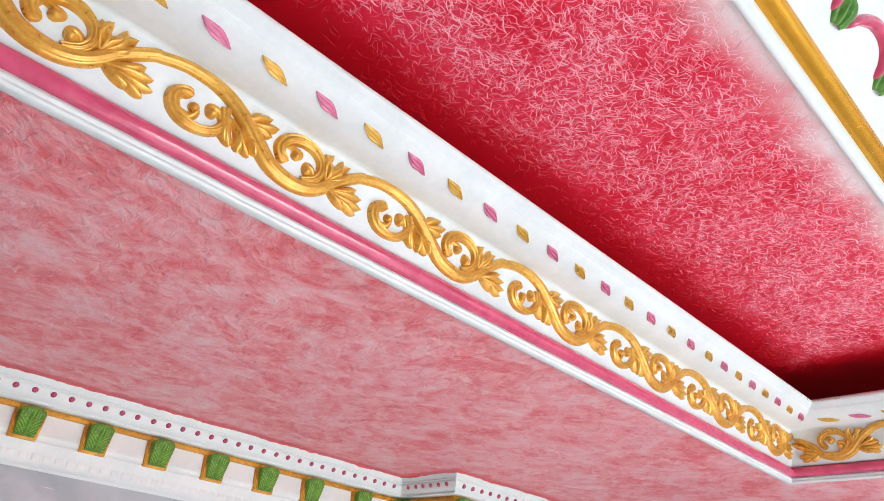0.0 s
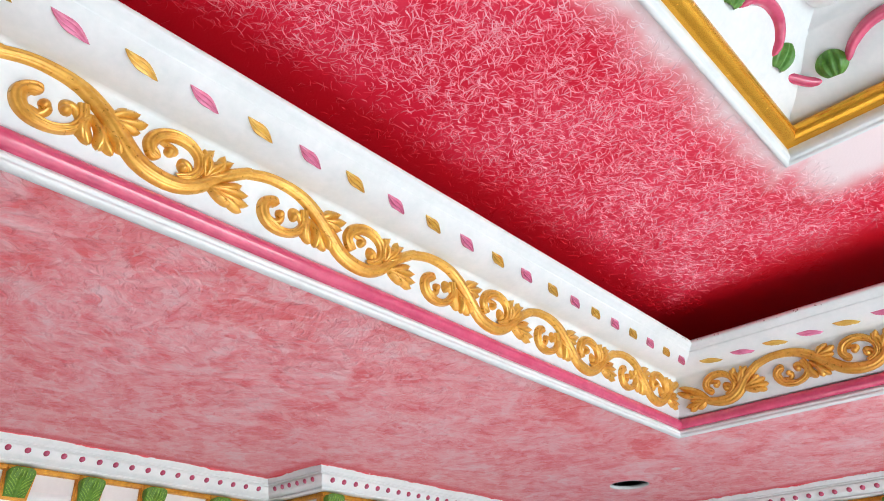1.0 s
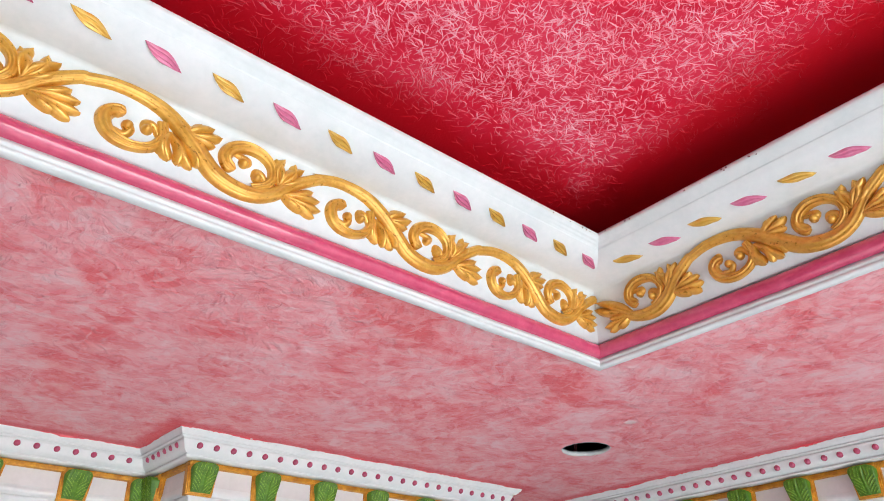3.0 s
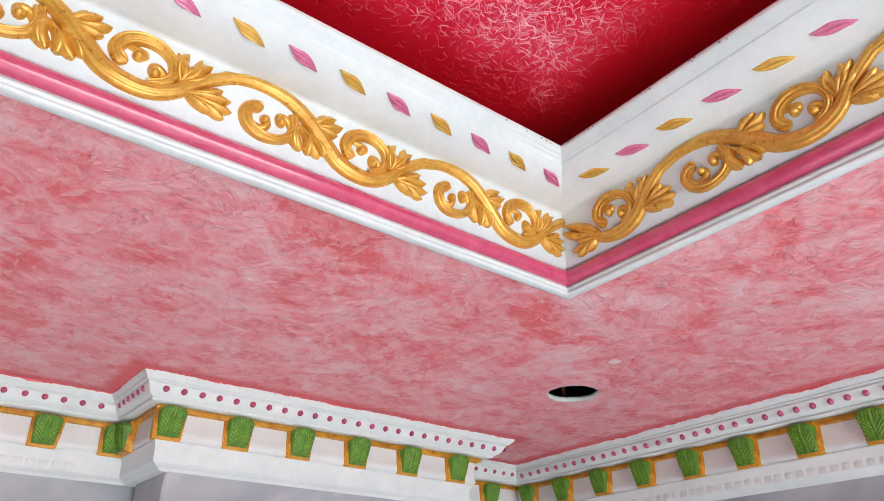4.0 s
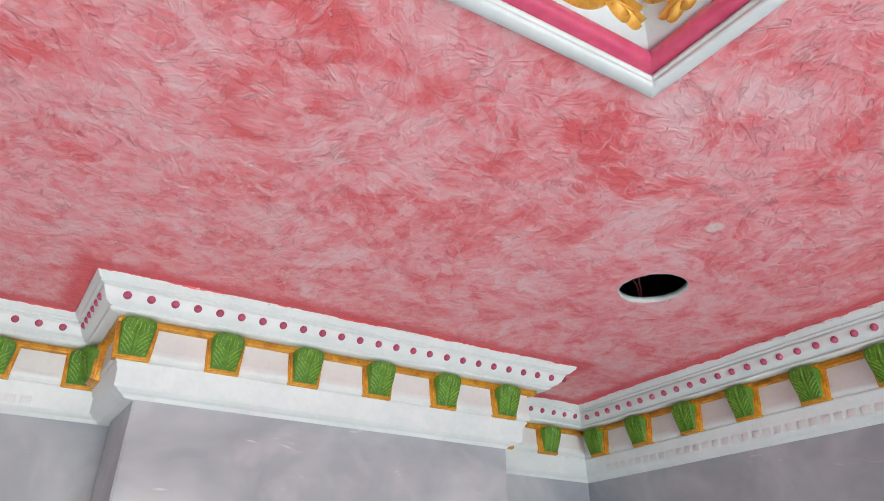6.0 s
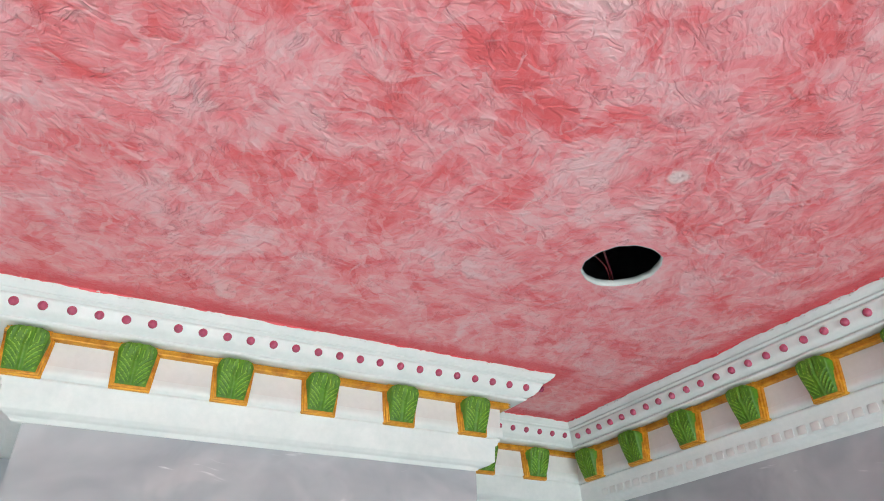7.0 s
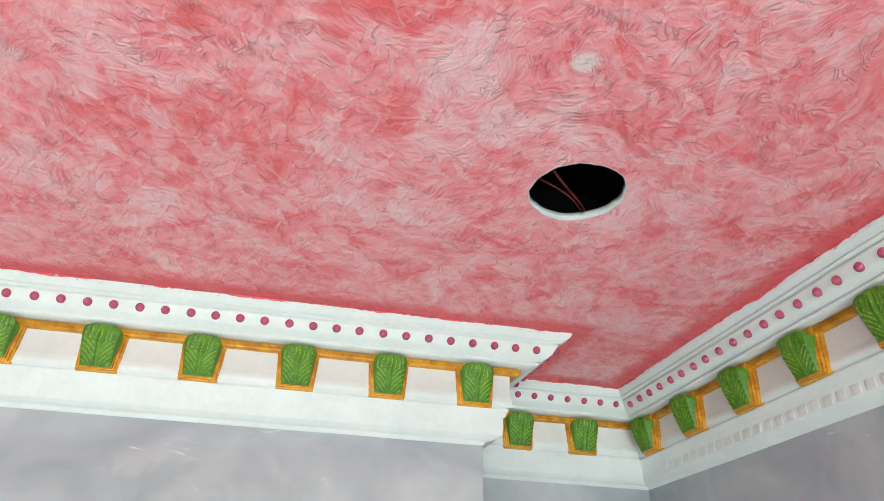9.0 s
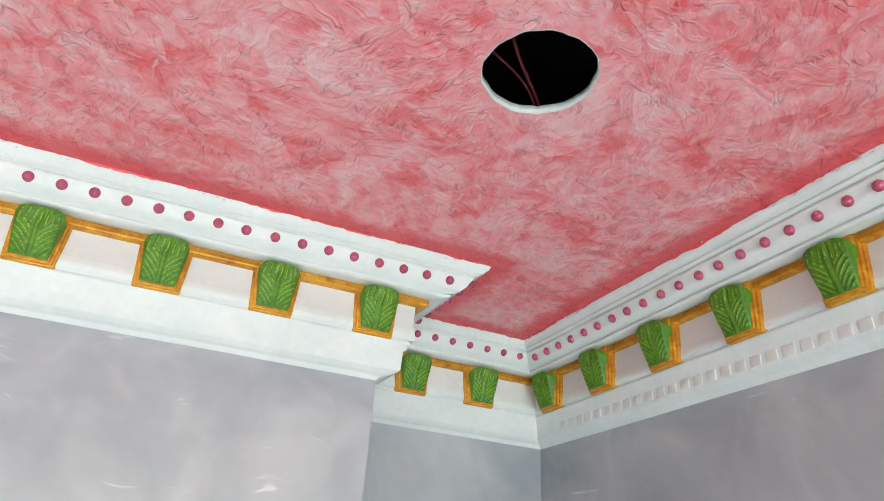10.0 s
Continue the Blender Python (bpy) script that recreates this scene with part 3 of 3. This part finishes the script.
def cove_leaf(material):
    """A carved slanted leaf with two grooves."""
    bm = bmesh.new()
    n, rows = 14, []
    for k in range(n + 1):
        f = k / n
        x = -0.034 + 0.068 * f
        s = min(1.0, f / 0.56)
        u = min(1.0, (1 - f) / 0.56)
        s, u = math.sin(s * math.pi / 2), math.sin(u * math.pi / 2)
        mid, half = 0.0125 * (u - s), 0.0125 * (u + s - 1)
        row = []
        for i in range(17):
            a = -1 + i / 8
            h = 0.0085 * (1 - a * a) ** 0.5 * (1 - 0.7 * (0.5 + 0.5 * math.cos(3 * math.pi * (a + 1)))) * min(1, 8 * f * (1 - f))
            row.append(bm.verts.new((x, mid + a * half, h - 0.001)))
        rows.append(row)
    for r0, r1 in zip(rows, rows[1:]):
        for i in range(16):
            bm.faces.new((r0[i], r0[i + 1], r1[i + 1], r1[i]))
    bmesh.ops.remove_doubles(bm, verts=bm.verts, dist=0.0002)
    return mesh_object("leaf", bm, material)


def tray_cornice(leg):
    name = {2: "gold scroll frieze under a leaf-studded cove, rose bead below", 1: "gold scroll frieze in shade with rose bead and leaf cove"}.get(leg, "white tray cornice with rose bead, plain unseen run")
    root = tagged(mesh_object("tray_cornice", sweep(top_profile, tray_path, True, [leg], 24, 0.0012), WHITE), "white gypsum tray cornice with " + name, "cornice", "cornices of the ceiling tray")
    part("lip", sweep(lip_profile, tray_path, True, [leg], 40, 0.0014), WHITE, root)
    part("bead_moulding", sweep(bead_profile, tray_path, True, [leg], 40, 0.0012), PINK, root, "glossy rose pink half-round bead")
    part("frieze_board", sweep(field_profile, tray_path, True, [leg], 20, 0.0), WHITE, root)
    part("cove", sweep(cove_profile, tray_path, True, [leg], 20, 0.0008), WHITE, root)
    return root


AWAY = Vector((TRAY_LEAN, -1)).normalized()  # along the east run of the tray, from the corner
INWARD = Vector((AWAY.y, -AWAY.x))


def on_east(s, d, z, rise):
    """The pose of a piece on the east run: s from the corner, d inwards, tilted by rise (inwards, up)."""
    p = Vector(TRAY) + AWAY * s + INWARD * d
    return frame_on((p.x, p.y, z), (AWAY.x, AWAY.y, 0), (INWARD.x * rise[0], INWARD.y * rise[0], rise[1]))


cornices = {leg: tray_cornice(leg) for leg in (2, 1, 3, 0)}
UP = (FIELD_B[0] - FIELD_A[0], FIELD_B[1] - FIELD_A[1])
scroll = mesh_object("scroll_ornament", scroll_module(), GOLD, cornices[2], "gold painted acanthus scroll relief")
scroll_start = mesh_object("scroll_ornament", scroll_module(0.42, True), GOLD, cornices[1], "gold painted acanthus scroll relief at the corner")
first_a, first_b = True, True
for k in range(-5, 3):
    x0 = 1.862 + (0.405 * k if k > 0 else 0.416 * k - 0.004)
    m = frame_on((x0, TRAY[1] - FIELD_A[0], FIELD_A[1]), (1, 0, 0), (0, -UP[0], UP[1]))
    m = m @ Matrix.Diagonal((0.93 if k == 2 else 1.027 if k < 1 else 1, 1, 1, 1))
    if first_a:
        scroll.matrix_basis, first_a = m, False
    else:
        tagged(shared("scroll_ornament", scroll, m, cornices[2]), "gold painted acanthus scroll relief")
for k in range(5):
    m = on_east(-0.075 + 0.405 * k, FIELD_A[0], FIELD_A[1], UP)
    if k == 0:
        scroll_start.matrix_basis = m
    else:
        tagged(shared("scroll_ornament", scroll, m, cornices[1]), "gold painted acanthus scroll relief")
leaf_gold, leaf_pink = cove_leaf(LEAF_GOLD), cove_leaf(LEAF_PINK)
placed = {leaf_gold: False, leaf_pink: False}


def put_leaf(source, m, parent):
    if placed[source]:
        ob = shared("leaf", source, m, parent)
    else:
        placed[source] = True
        source.parent, source.matrix_basis = parent, m
        ob = source
    tagged(ob, "carved leaf painted gold" if source == leaf_gold else "carved leaf painted rose pink")


for k in range(-12, 15):
    x = 1.504 + (0.1072 * k if k <= 7 else 0.1072 * 7 + 0.0965 * (k - 7))
    put_leaf(leaf_gold if k % 2 else leaf_pink, frame_on((x - 0.006, TRAY[1] - 0.1315, 2.8785), (1, 0, 0), (0, -0.072, 0.031)), cornices[2])
for k in range(16):
    put_leaf(leaf_pink if k % 2 else leaf_gold, on_east(0.196 + 0.0985 * k, 0.114, 2.8718, (0.072, 0.024)), cornices[1])

# ---- inner tray with gold bead and garland ----
in_path = inner_rect
in_lip = [(-0.012, 3.068), (-0.0105, 3.0585), (-0.008, 3.0565), (0.000, 3.0560), (0.0015, 3.0605), (0.0025, 3.0625), (0.008, 3.0635), (0.0110, 3.0665), (0.0115, 3.078), (0.011, 3.092)]
in_bead = [(0.011, 3.090)] + [(0.0275 + 0.0205 * math.cos(a), 3.110 + 0.021 * math.sin(a)) for a in (radians(-115 + k * 25) for k in range(11))] + [(0.012, 3.136)]
in_face = [(0.016, 3.132), (0.036, 3.135), (0.040, 3.142), (0.075, 3.165), (0.115, 3.203), (0.150, 3.245), (0.158, 3.247), (0.160, 3.254), (0.190, 3.272), (0.25, 3.300), (0.26, 3.33), (0.8, 3.34)]


def inner_cornice(leg):
    root = tagged(mesh_object("inner_cornice", sweep(in_face, in_path, True, [leg], 12, 0.0008), WHITE), "white cornice of the inner recess with gold bead and garland", "cornice", "cornices of the inner recess")
    part("lip", sweep(in_lip, in_path, True, [leg], 16, 0.001), WHITE, root)
    part("bead_moulding", sweep(in_bead, in_path, True, [leg], 16, 0.0008), GOLD_BEAD, root, "glossy gold half-round bead")
    return root


inner = {leg: inner_cornice(leg) for leg in (2, 1, 3, 0)}
bm = bmesh.new()
box(bm, INNER_W + 0.2, INNER_S + 0.2, 3.338, INNER[0] - 0.2, INNER[1] - 0.2, 3.36)
tagged(mesh_object("ceiling_centre", bm, WHITE, smooth=False), "plain white central ceiling field inside the recess", "ceiling", kind="structure")


def blunt(f):
    """Rounds off both ends of a band."""
    return min(1.0, math.sqrt(max(0.0, 1 - (1 - min(1.0, f / 0.12)) ** 2)), math.sqrt(max(0.0, 1 - (1 - min(1.0, (1 - f) / 0.12)) ** 2))) + 0.02


def garland_arc():
    bm = bmesh.new()
    ribbon(bm, [Vector((-0.104, -0.020)), Vector((-0.075, 0.012)), Vector((-0.025, 0.036)), Vector((0.036, 0.037)), Vector((0.082, 0.012)), Vector((0.100, -0.024))],
           lambda f: (0.009 + 0.005 * math.sin(math.pi * f)) * blunt(f), lambda f: (0.014 + 0.004 * math.sin(math.pi * f)) * blunt(f), 1, groove=0.12)
    return mesh_object("garland_swag", bm, PINK)


def garland_leaf():
    bm = bmesh.new()
    rows = []
    for k in range(11):
        f = k / 10
        half = 0.034 * math.sin(math.pi * (0.10 + 0.72 * f)) ** 0.6
        row = [bm.verts.new((a / 9 * half, -0.030 + 0.060 * f - 0.010 * f * (a / 9) ** 2, 0.018 * (1 - (a / 9) ** 2) ** 0.5 * (0.78 + 0.22 * math.cos(4 * math.pi * a / 9)) * math.sin(math.pi * (0.06 + 0.88 * f)) ** 0.45 - 0.001)) for a in range(-9, 10)]
        rows.append(row)
    for r0, r1 in zip(rows, rows[1:]):
        for i in range(18):
            bm.faces.new((r0[i], r0[i + 1], r1[i + 1], r1[i]))
    return mesh_object("garland_leaf", bm, GARLAND_GREEN)


def petal():
    bm = bmesh.new()
    ribbon(bm, [Vector((0, -0.045)), Vector((0.003, -0.01)), Vector((0.0, 0.045))], lambda f: 0.004 + 0.012 * math.sin(math.pi * (0.1 + 0.75 * f)), lambda f: 0.010, 1, groove=0.3)
    return mesh_object("petal", bm, PINK)


swag, gleaf, petal_piece = garland_arc(), garland_leaf(), petal()
for piece in (swag, gleaf, petal_piece):
    piece.parent = inner[2]
for k in range(7):
    for leg, right, at, first in ((2, (1, 0, 0), lambda s, d: (INNER[0] - s, INNER[1] - d), 0.197), (1, (0, -1, 0), lambda s, d: (INNER[0] - d, INNER[1] - s), 0.170)):
        up = (0, -0.072, 0.077) if leg == 2 else (-0.072, 0, 0.077)
        steep = (0, -0.09, 0.043) if leg == 2 else (-0.09, 0, 0.043)
        flip = 1 if leg == 2 else -1
        for src, s, d, z, u, spin in ((swag, first + 0.118 + 0.236 * k, 0.104, 3.1925, up, 0), (gleaf, first + 0.236 * k, 0.100, 3.189, up, 8 * flip), (petal_piece, 0.30 + 0.118 * k, 0.215, 3.2845, steep, 0)):
            p = at(s, d)
            m = frame_on((*p, z), right, u) @ pose(0, 0, 0, 0, 0, spin)
            m = m @ Matrix.Diagonal((0.88, 1, 1, 1) if src == swag else (1, 1, 1.35, 1) if src == gleaf else (1, 1, 1, 1))
            if leg == 2 and k == 0:
                src.matrix_basis = m
            else:
                shared(src.name.split(".")[0], src, m, inner[leg])
bm = bmesh.new()
ribbon(bm, [Vector((-0.050, 0.006)), Vector((-0.018, -0.002)), Vector((0.016, -0.010)), Vector((0.050, -0.006))], lambda f: 0.0105 * blunt(f), lambda f: 0.013 * blunt(f), 1, groove=0.12)
part("garland_swag", bm, PINK, inner[2]).matrix_basis = frame_on((INNER[0] - 0.108, INNER[1] - 0.108, 3.186), (1, -1, 0), (-0.5, -0.5, 0.75)) @ Matrix.Diagonal((1.25, 1.1, 1, 1))
bm = bmesh.new()
bead(bm, 0, 0, 0.045, 0.04, 20, 8)
part("corner_boss", bm, WHITE, inner[2], "smooth white rounded boss").matrix_basis = frame_on((INNER[0] - 0.225, INNER[1] - 0.225, 3.286), (1, -1, 0), (-0.6, -0.6, 0.4))

# ---- wall cornice with leaf brackets ----
crown = [(-0.004, 2.7005), (0.0, 2.690), (0.004, 2.6885), (0.0045, 2.6840), (0.0115, 2.6838), (0.0115, 2.6812), (0.0085, 2.6808), (0.0120, 2.6775), (0.0215, 2.6773), (0.0215, 2.6745), (0.0175, 2.6740), (0.0205, 2.668), (0.027, 2.654), (0.035, 2.643),
         (0.041, 2.641), (0.0425, 2.6380), (0.0510, 2.6378), (0.0510, 2.6345), (0.0462, 2.6340), (0.049, 2.629), (0.056, 2.627), (0.090, 2.6265)]
metope = [(0.090, 2.628), (0.092, 2.62), (0.092, 2.560), (0.092, 2.556)]
base_moulding = [(0.092, 2.557), (0.0905, 2.549), (0.0895, 2.5310), (0.0975, 2.5308), (0.0975, 2.5280), (0.094, 2.5272), (0.095, 2.521), (0.098, 2.519), (0.099, 2.511), (0.103, 2.508), (0.104, 2.467),
                 (0.110, 2.464), (0.114, 2.460), (0.122, 2.456), (0.130, 2.454), (0.131, 2.448), (0.136, 2.446), (0.19, 2.446)]
gold_line = [(0.093, 2.626), (0.079, 2.6255), (0.0735, 2.623), (0.0785, 2.6205), (0.0735, 2.618), (0.0785, 2.6155), (0.0735, 2.613), (0.079, 2.610), (0.093, 2.609)]


def tracery(a, b):
    """Height 0..1 of the carved veins: slanted strokes below, upright ones above; a across, b up."""
    side, edge = abs(a), min(1, (1 - abs(a)) * 6) * min(1, b * 12) * min(1, (1 - b) * 12)
    low = max(0.0, 1 - abs(math.sin(23 * b - 11 * side ** 0.85 + 0.5 + (0.5 if a > 0 else 0)))) ** 1.6 * min(1, max(0, side - 0.12) * 6)
    high = max(0.0, 1 - abs(math.sin(13 * a + 1.3 * math.sin(5 * b + 2 * a)))) ** 1.8 * (0.75 + 0.25 * math.sin(17 * b + 5 * a))
    mix = min(1, max(0, (b - 0.42 - 0.22 * side) / 0.22))
    return (low * (1 - mix) + high * mix) * edge


def leaf_block():
    """The green acanthus face of a bracket: y up, z out; origin at the foot of the bracket."""
    bm = bmesh.new()
    nu, nv, rows = 40, 60, []
    for j in range(nv + 1):
        b = j / nv
        row = []
        for i in range(nu + 1):
            a = -1 + 2 * i / nu
            half = 0.0310 + 0.0095 * b - 0.004 * max(0, b - 0.9) * 10 * abs(a) ** 3
            y = -0.002 + 0.086 * b - 0.006 * b * max(0, abs(a) - 0.55) / 0.45
            out = 0.0075 + 0.021 * b ** 1.6 + 0.006 * math.sin(math.pi * b) + 0.006 * math.sqrt(max(0, 1 - a ** 4)) * (0.5 + 0.5 * b)
            vein = 0.0040 * (tracery(a, b) - 0.2)
            rib = 0.0016 * math.exp(-(a / 0.10) ** 2) - 0.0018 * math.exp(-((abs(a) - 0.2) / 0.07) ** 2)
            row.append(bm.verts.new((a * half, y, out + vein + rib)))
        rows.append(row)
    for j, (r0, r1) in enumerate(zip(rows, rows[1:])):
        for i in range(nu):
            face = bm.faces.new((r0[i], r0[i + 1], r1[i + 1], r1[i]))
            a, b = abs(-1 + 2 * (i + 0.5) / nu), (j + 0.5) / nv
            face.material_index = 1 if tracery(-1 + 2 * (i + 0.5) / nu, b) > 0.45 else 0
    rim = [e for e in bm.edges if e.is_boundary]
    got = bmesh.ops.extrude_edge_only(bm, edges=rim)
    for v in got["geom"]:
        if isinstance(v, bmesh.types.BMVert):
            v.co.z = -0.03
            v.co.x *= 1.02
    return bm


def gold_base():
    """The ochre-gold plate behind and under the leaf, with a stepped rim."""
    bm = bmesh.new()
    for w, z1, y0 in ((0.0480, -0.006, -0.0085), (0.0440, 0.0005, -0.0058), (0.0390, 0.0060, -0.003)):
        soft_box(bm, -w, y0, -0.035, w, 0.092, z1, 0.0016)
    for v in bm.verts:
        v.co.x *= 0.87 + 0.15 * (v.co.y + 0.0085) / 0.1
    return bm


bracket_mesh = {}


def bracket(parent, m):
    if not bracket_mesh:
        bracket_mesh["base"] = mesh_object("bracket", gold_base(), OCHRE, parent, "bracket with green leaf and gold edge")
        bracket_mesh["leaf"] = mesh_object("acanthus_leaf", leaf_block(), GREEN, bracket_mesh["base"], "green painted carved leaf")
        bracket_mesh["leaf"].data.materials.append(GREEN_LIGHT)
        bracket_mesh["base"].matrix_basis = m
        return
    b = tagged(shared("bracket", bracket_mesh["base"], m, parent), "bracket with green leaf and gold edge")
    tagged(shared("acanthus_leaf", bracket_mesh["leaf"], Matrix(), b), "green painted carved leaf")


bm = bmesh.new()
bead(bm, 0, 0, 0.0102, 0.0105, 14, 6)
stud_mesh = mesh_object("stud", bm, ROSE)
stud_used = []


def wall_cornice(leg, label, blocks, studs, dentils=False, stud_z=2.663, block_d=0.076):
    """One run; blocks and studs are distances along its upper edge from its start."""
    a, b = Vector(wall_path[leg]), Vector(wall_path[leg + 1])
    along = (b - a).normalized()
    into = Vector((-along.y, along.x))
    def run(profile):
        """The upper half of the east run stands a little taller."""
        return [(d, 2.70 - (2.70 - z) * 1.03 if z > 2.55 else 2.446 + (z - 2.446) * 0.958) for d, z in profile] if leg == 5 else profile

    root = tagged(mesh_object("wall_cornice", sweep(run(crown), wall_path, False, [leg], 30 if (b - a).length > 0.5 else 4, 0.0012), WHITE), label, "cornice", "cornices along the walls")
    part("frieze_panel", sweep(run(metope), wall_path, False, [leg]), CREAM, root)
    part("base_moulding", sweep(run(base_moulding), wall_path, False, [leg], 30 if (b - a).length > 0.5 else 4, 0.0012), WHITE, root)
    part("gold_fillet", sweep(run(gold_line), wall_path, False, [leg], 20 if (b - a).length > 0.5 else 3, 0.0012), OCHRE, root, "grooved ochre-gold fillet")

    def on(s, d, z, up=(0.0, 1.0)):
        p = a + along * s + into * d
        return frame_on((p.x, p.y, z), (along.x, along.y, 0), (into.x * up[0], into.y * up[0], up[1]))

    for s in blocks:
        bracket(root, on(s, block_d, 2.534 if leg == 2 else 2.531))
    for s in studs:
        m = on(s + random.uniform(-0.0015, 0.0015), 0.0265, stud_z, (-0.014, 0.021))
        if not stud_used:
            stud_mesh.parent, stud_mesh.matrix_basis = root, m
            stud_used.append(1)
        else:
            shared("stud", stud_mesh, m, root)
    dragged_paint(wall_path, False, leg, (-0.0058, 2.7002), (-0.0016, 2.6886), root, leg)
    if dentils:
        bm = bmesh.new()
        n = int((b - a).length / 0.036) - 1
        for k in range(n):
            p = a + along * (0.02 + 0.036 * k) + into * 0.1055
            soft_box(bm, -0.0125, 0, -0.004, 0.0125, 0.022, 0.0032, 0.0016, frame_on((p.x, p.y, 2.4690), (along.x, along.y, 0), (0, 0, 1)))
        tagged(part("dentil_row", bm, WHITE, root, "row of small faint white dentils"), kind="stuff")
    return root


CORAL = plain_paint("coral_edge_paint", (0.72, 0.05, 0.075), (0.84, 0.13, 0.15), 0.42, 26.0)


def dragged_paint(path, closed, leg, top, low, parent, seed):
    """A ragged strip of ceiling paint on the upper edge of a moulding, from top down to low (offset, height)."""
    bm = bmesh.new()
    sides, n = mitres(path, closed), len(path)
    a, b = Vector(path[leg]), Vector(path[(leg + 1) % n])
    sa, sb = sides[leg], sides[(leg + 1) % n]
    cuts = int((b - a).length / 0.009)
    last = None
    for c in range(cuts + 1):
        f = c / cuts
        s = f * (b - a).length
        deep = 0.16 + 0.55 * noise.noise((s * 7, seed, 0)) + 0.30 * noise.noise((s * 31, seed, 3)) + 0.25 * noise.noise((s * 97, seed, 5))
        deep = min(1.0, max(0.03, deep))
        pair = []
        for g in (0.0, deep):
            d, z = top[0] + (low[0] - top[0]) * g, top[1] + (low[1] - top[1]) * g
            q = (a + sa * d).lerp(b + sb * d, f)
            pair.append(bm.verts.new((q.x, q.y, z)))
        if last:
            bm.faces.new((last[0], last[1], pair[1], pair[0]))
        last = pair
    return tagged(part("paint_edge", bm, CORAL, parent, "ragged edge of coral ceiling paint"), kind="stuff")


def spaced(first, step, lo, hi):
    k0, out = math.ceil((lo - first) / step), []
    while first + k0 * step < hi:
        out.append(first + k0 * step)
        k0 += 1
    return out


wall_runs = {}
back_len = (Vector(JOG_IN) - Vector(BACK0)).length
wall_runs[0] = wall_cornice(0, "white cornice with rose studs and green leaf brackets on the wall", spaced(1.998 - BACK0[0], 0.2165, 2.2, 4.8) + [2.252 - BACK0[0], 2.456 - BACK0[0]], spaced(1.332 - BACK0[0], 0.0553, 2.2, back_len + 0.02), True)
wall_runs[1] = wall_cornice(1, "short cornice return at the side of the pier", [-0.012], spaced(0.02, 0.045, 0, 0.27))
wall_runs[2] = wall_cornice(2, "white cornice with rose studs and six leaf brackets on the pier", spaced(2.544 - JOG_OUT[0], 0.2114, 0.04, 1.25), spaced(0.071, 0.0539, 0.05, 1.35), stud_z=2.659, block_d=0.080)
wall_runs[3] = wall_cornice(3, "short cornice return at the pier end", [], spaced(0.03, 0.05, 0.02, 0.3))
wall_runs[4] = wall_cornice(4, "short white cornice with two leaf brackets in the corner", [0.028, 0.226], spaced(0.01, 0.051, 0.0, 0.33))
wall_runs[5] = wall_cornice(5, "long white cornice with rose studs and leaf brackets", spaced(CORNER[1] - 2.589, 0.2115, -0.05, 2.2), spaced(CORNER[1] - 2.2015, 0.053, -0.03, 2.2), True, 2.6545)

for leg in (1, 2):
    dragged_paint(tray_path, True, leg, (-0.0180, 2.7000), (-0.0158, 2.6932), cornices[leg], 20 + leg)


def crumbs(leg, count, parent):
    """Crumbs of plaster and hard paint stuck along the upper edge of a wall cornice."""
    a, b = Vector(wall_path[leg]), Vector(wall_path[leg + 1])
    bm = bmesh.new()
    along = (b - a).normalized()
    into = Vector((-along.y, along.x))
    for k in range(count):
        s = random.uniform(0.02, min(2.2, (b - a).length - 0.02))
        p = a + along * s + into * random.uniform(-0.008, -0.001)
        m = frame_on((p.x, p.y, random.uniform(2.6925, 2.6990)), (along.x, along.y, 0), (into.x, into.y, 0.3)) @ Matrix.Diagonal((random.uniform(0.8, 2.6), 1, 1, 1))
        start = len(bm.verts)
        bead(bm, 0, 0, random.uniform(0.0010, 0.0026), random.uniform(0.001, 0.003), 6, 2)
        bm.verts.ensure_lookup_table()
        bmesh.ops.transform(bm, matrix=m, verts=bm.verts[start:])
    tagged(part("plaster_crumbs", bm, GYPSUM, parent, "crumbs of dried plaster along the edge"), kind="stuff")


for leg, count in ((2, 40), (4, 10), (5, 90)):
    crumbs(leg, count, wall_runs[leg])

# specks of red paint left on the upper trim near the corner
bm = bmesh.new()
for k in range(22):
    r = random.uniform(0.0008, 0.0022)
    side = k % 3
    if side:
        m = on_east(random.uniform(0.19, 0.56), 0.1838, random.uniform(2.914, 2.922), (0, 1))
    else:
        m = frame_on((random.uniform(2.6, 2.88), TRAY[1] - 0.1838, random.uniform(2.914, 2.922)), (1, 0, 0), (0, 0, 1))
    start = len(bm.verts)
    bead(bm, 0, 0, r, 0.0005, 7, 2)
    bm.verts.ensure_lookup_table()
    bmesh.ops.transform(bm, matrix=m, verts=bm.verts[start:])
tagged(part("paint_speck", bm, WIRE_RED, cornices[1], "specks of spilt red paint"), kind="stuff")
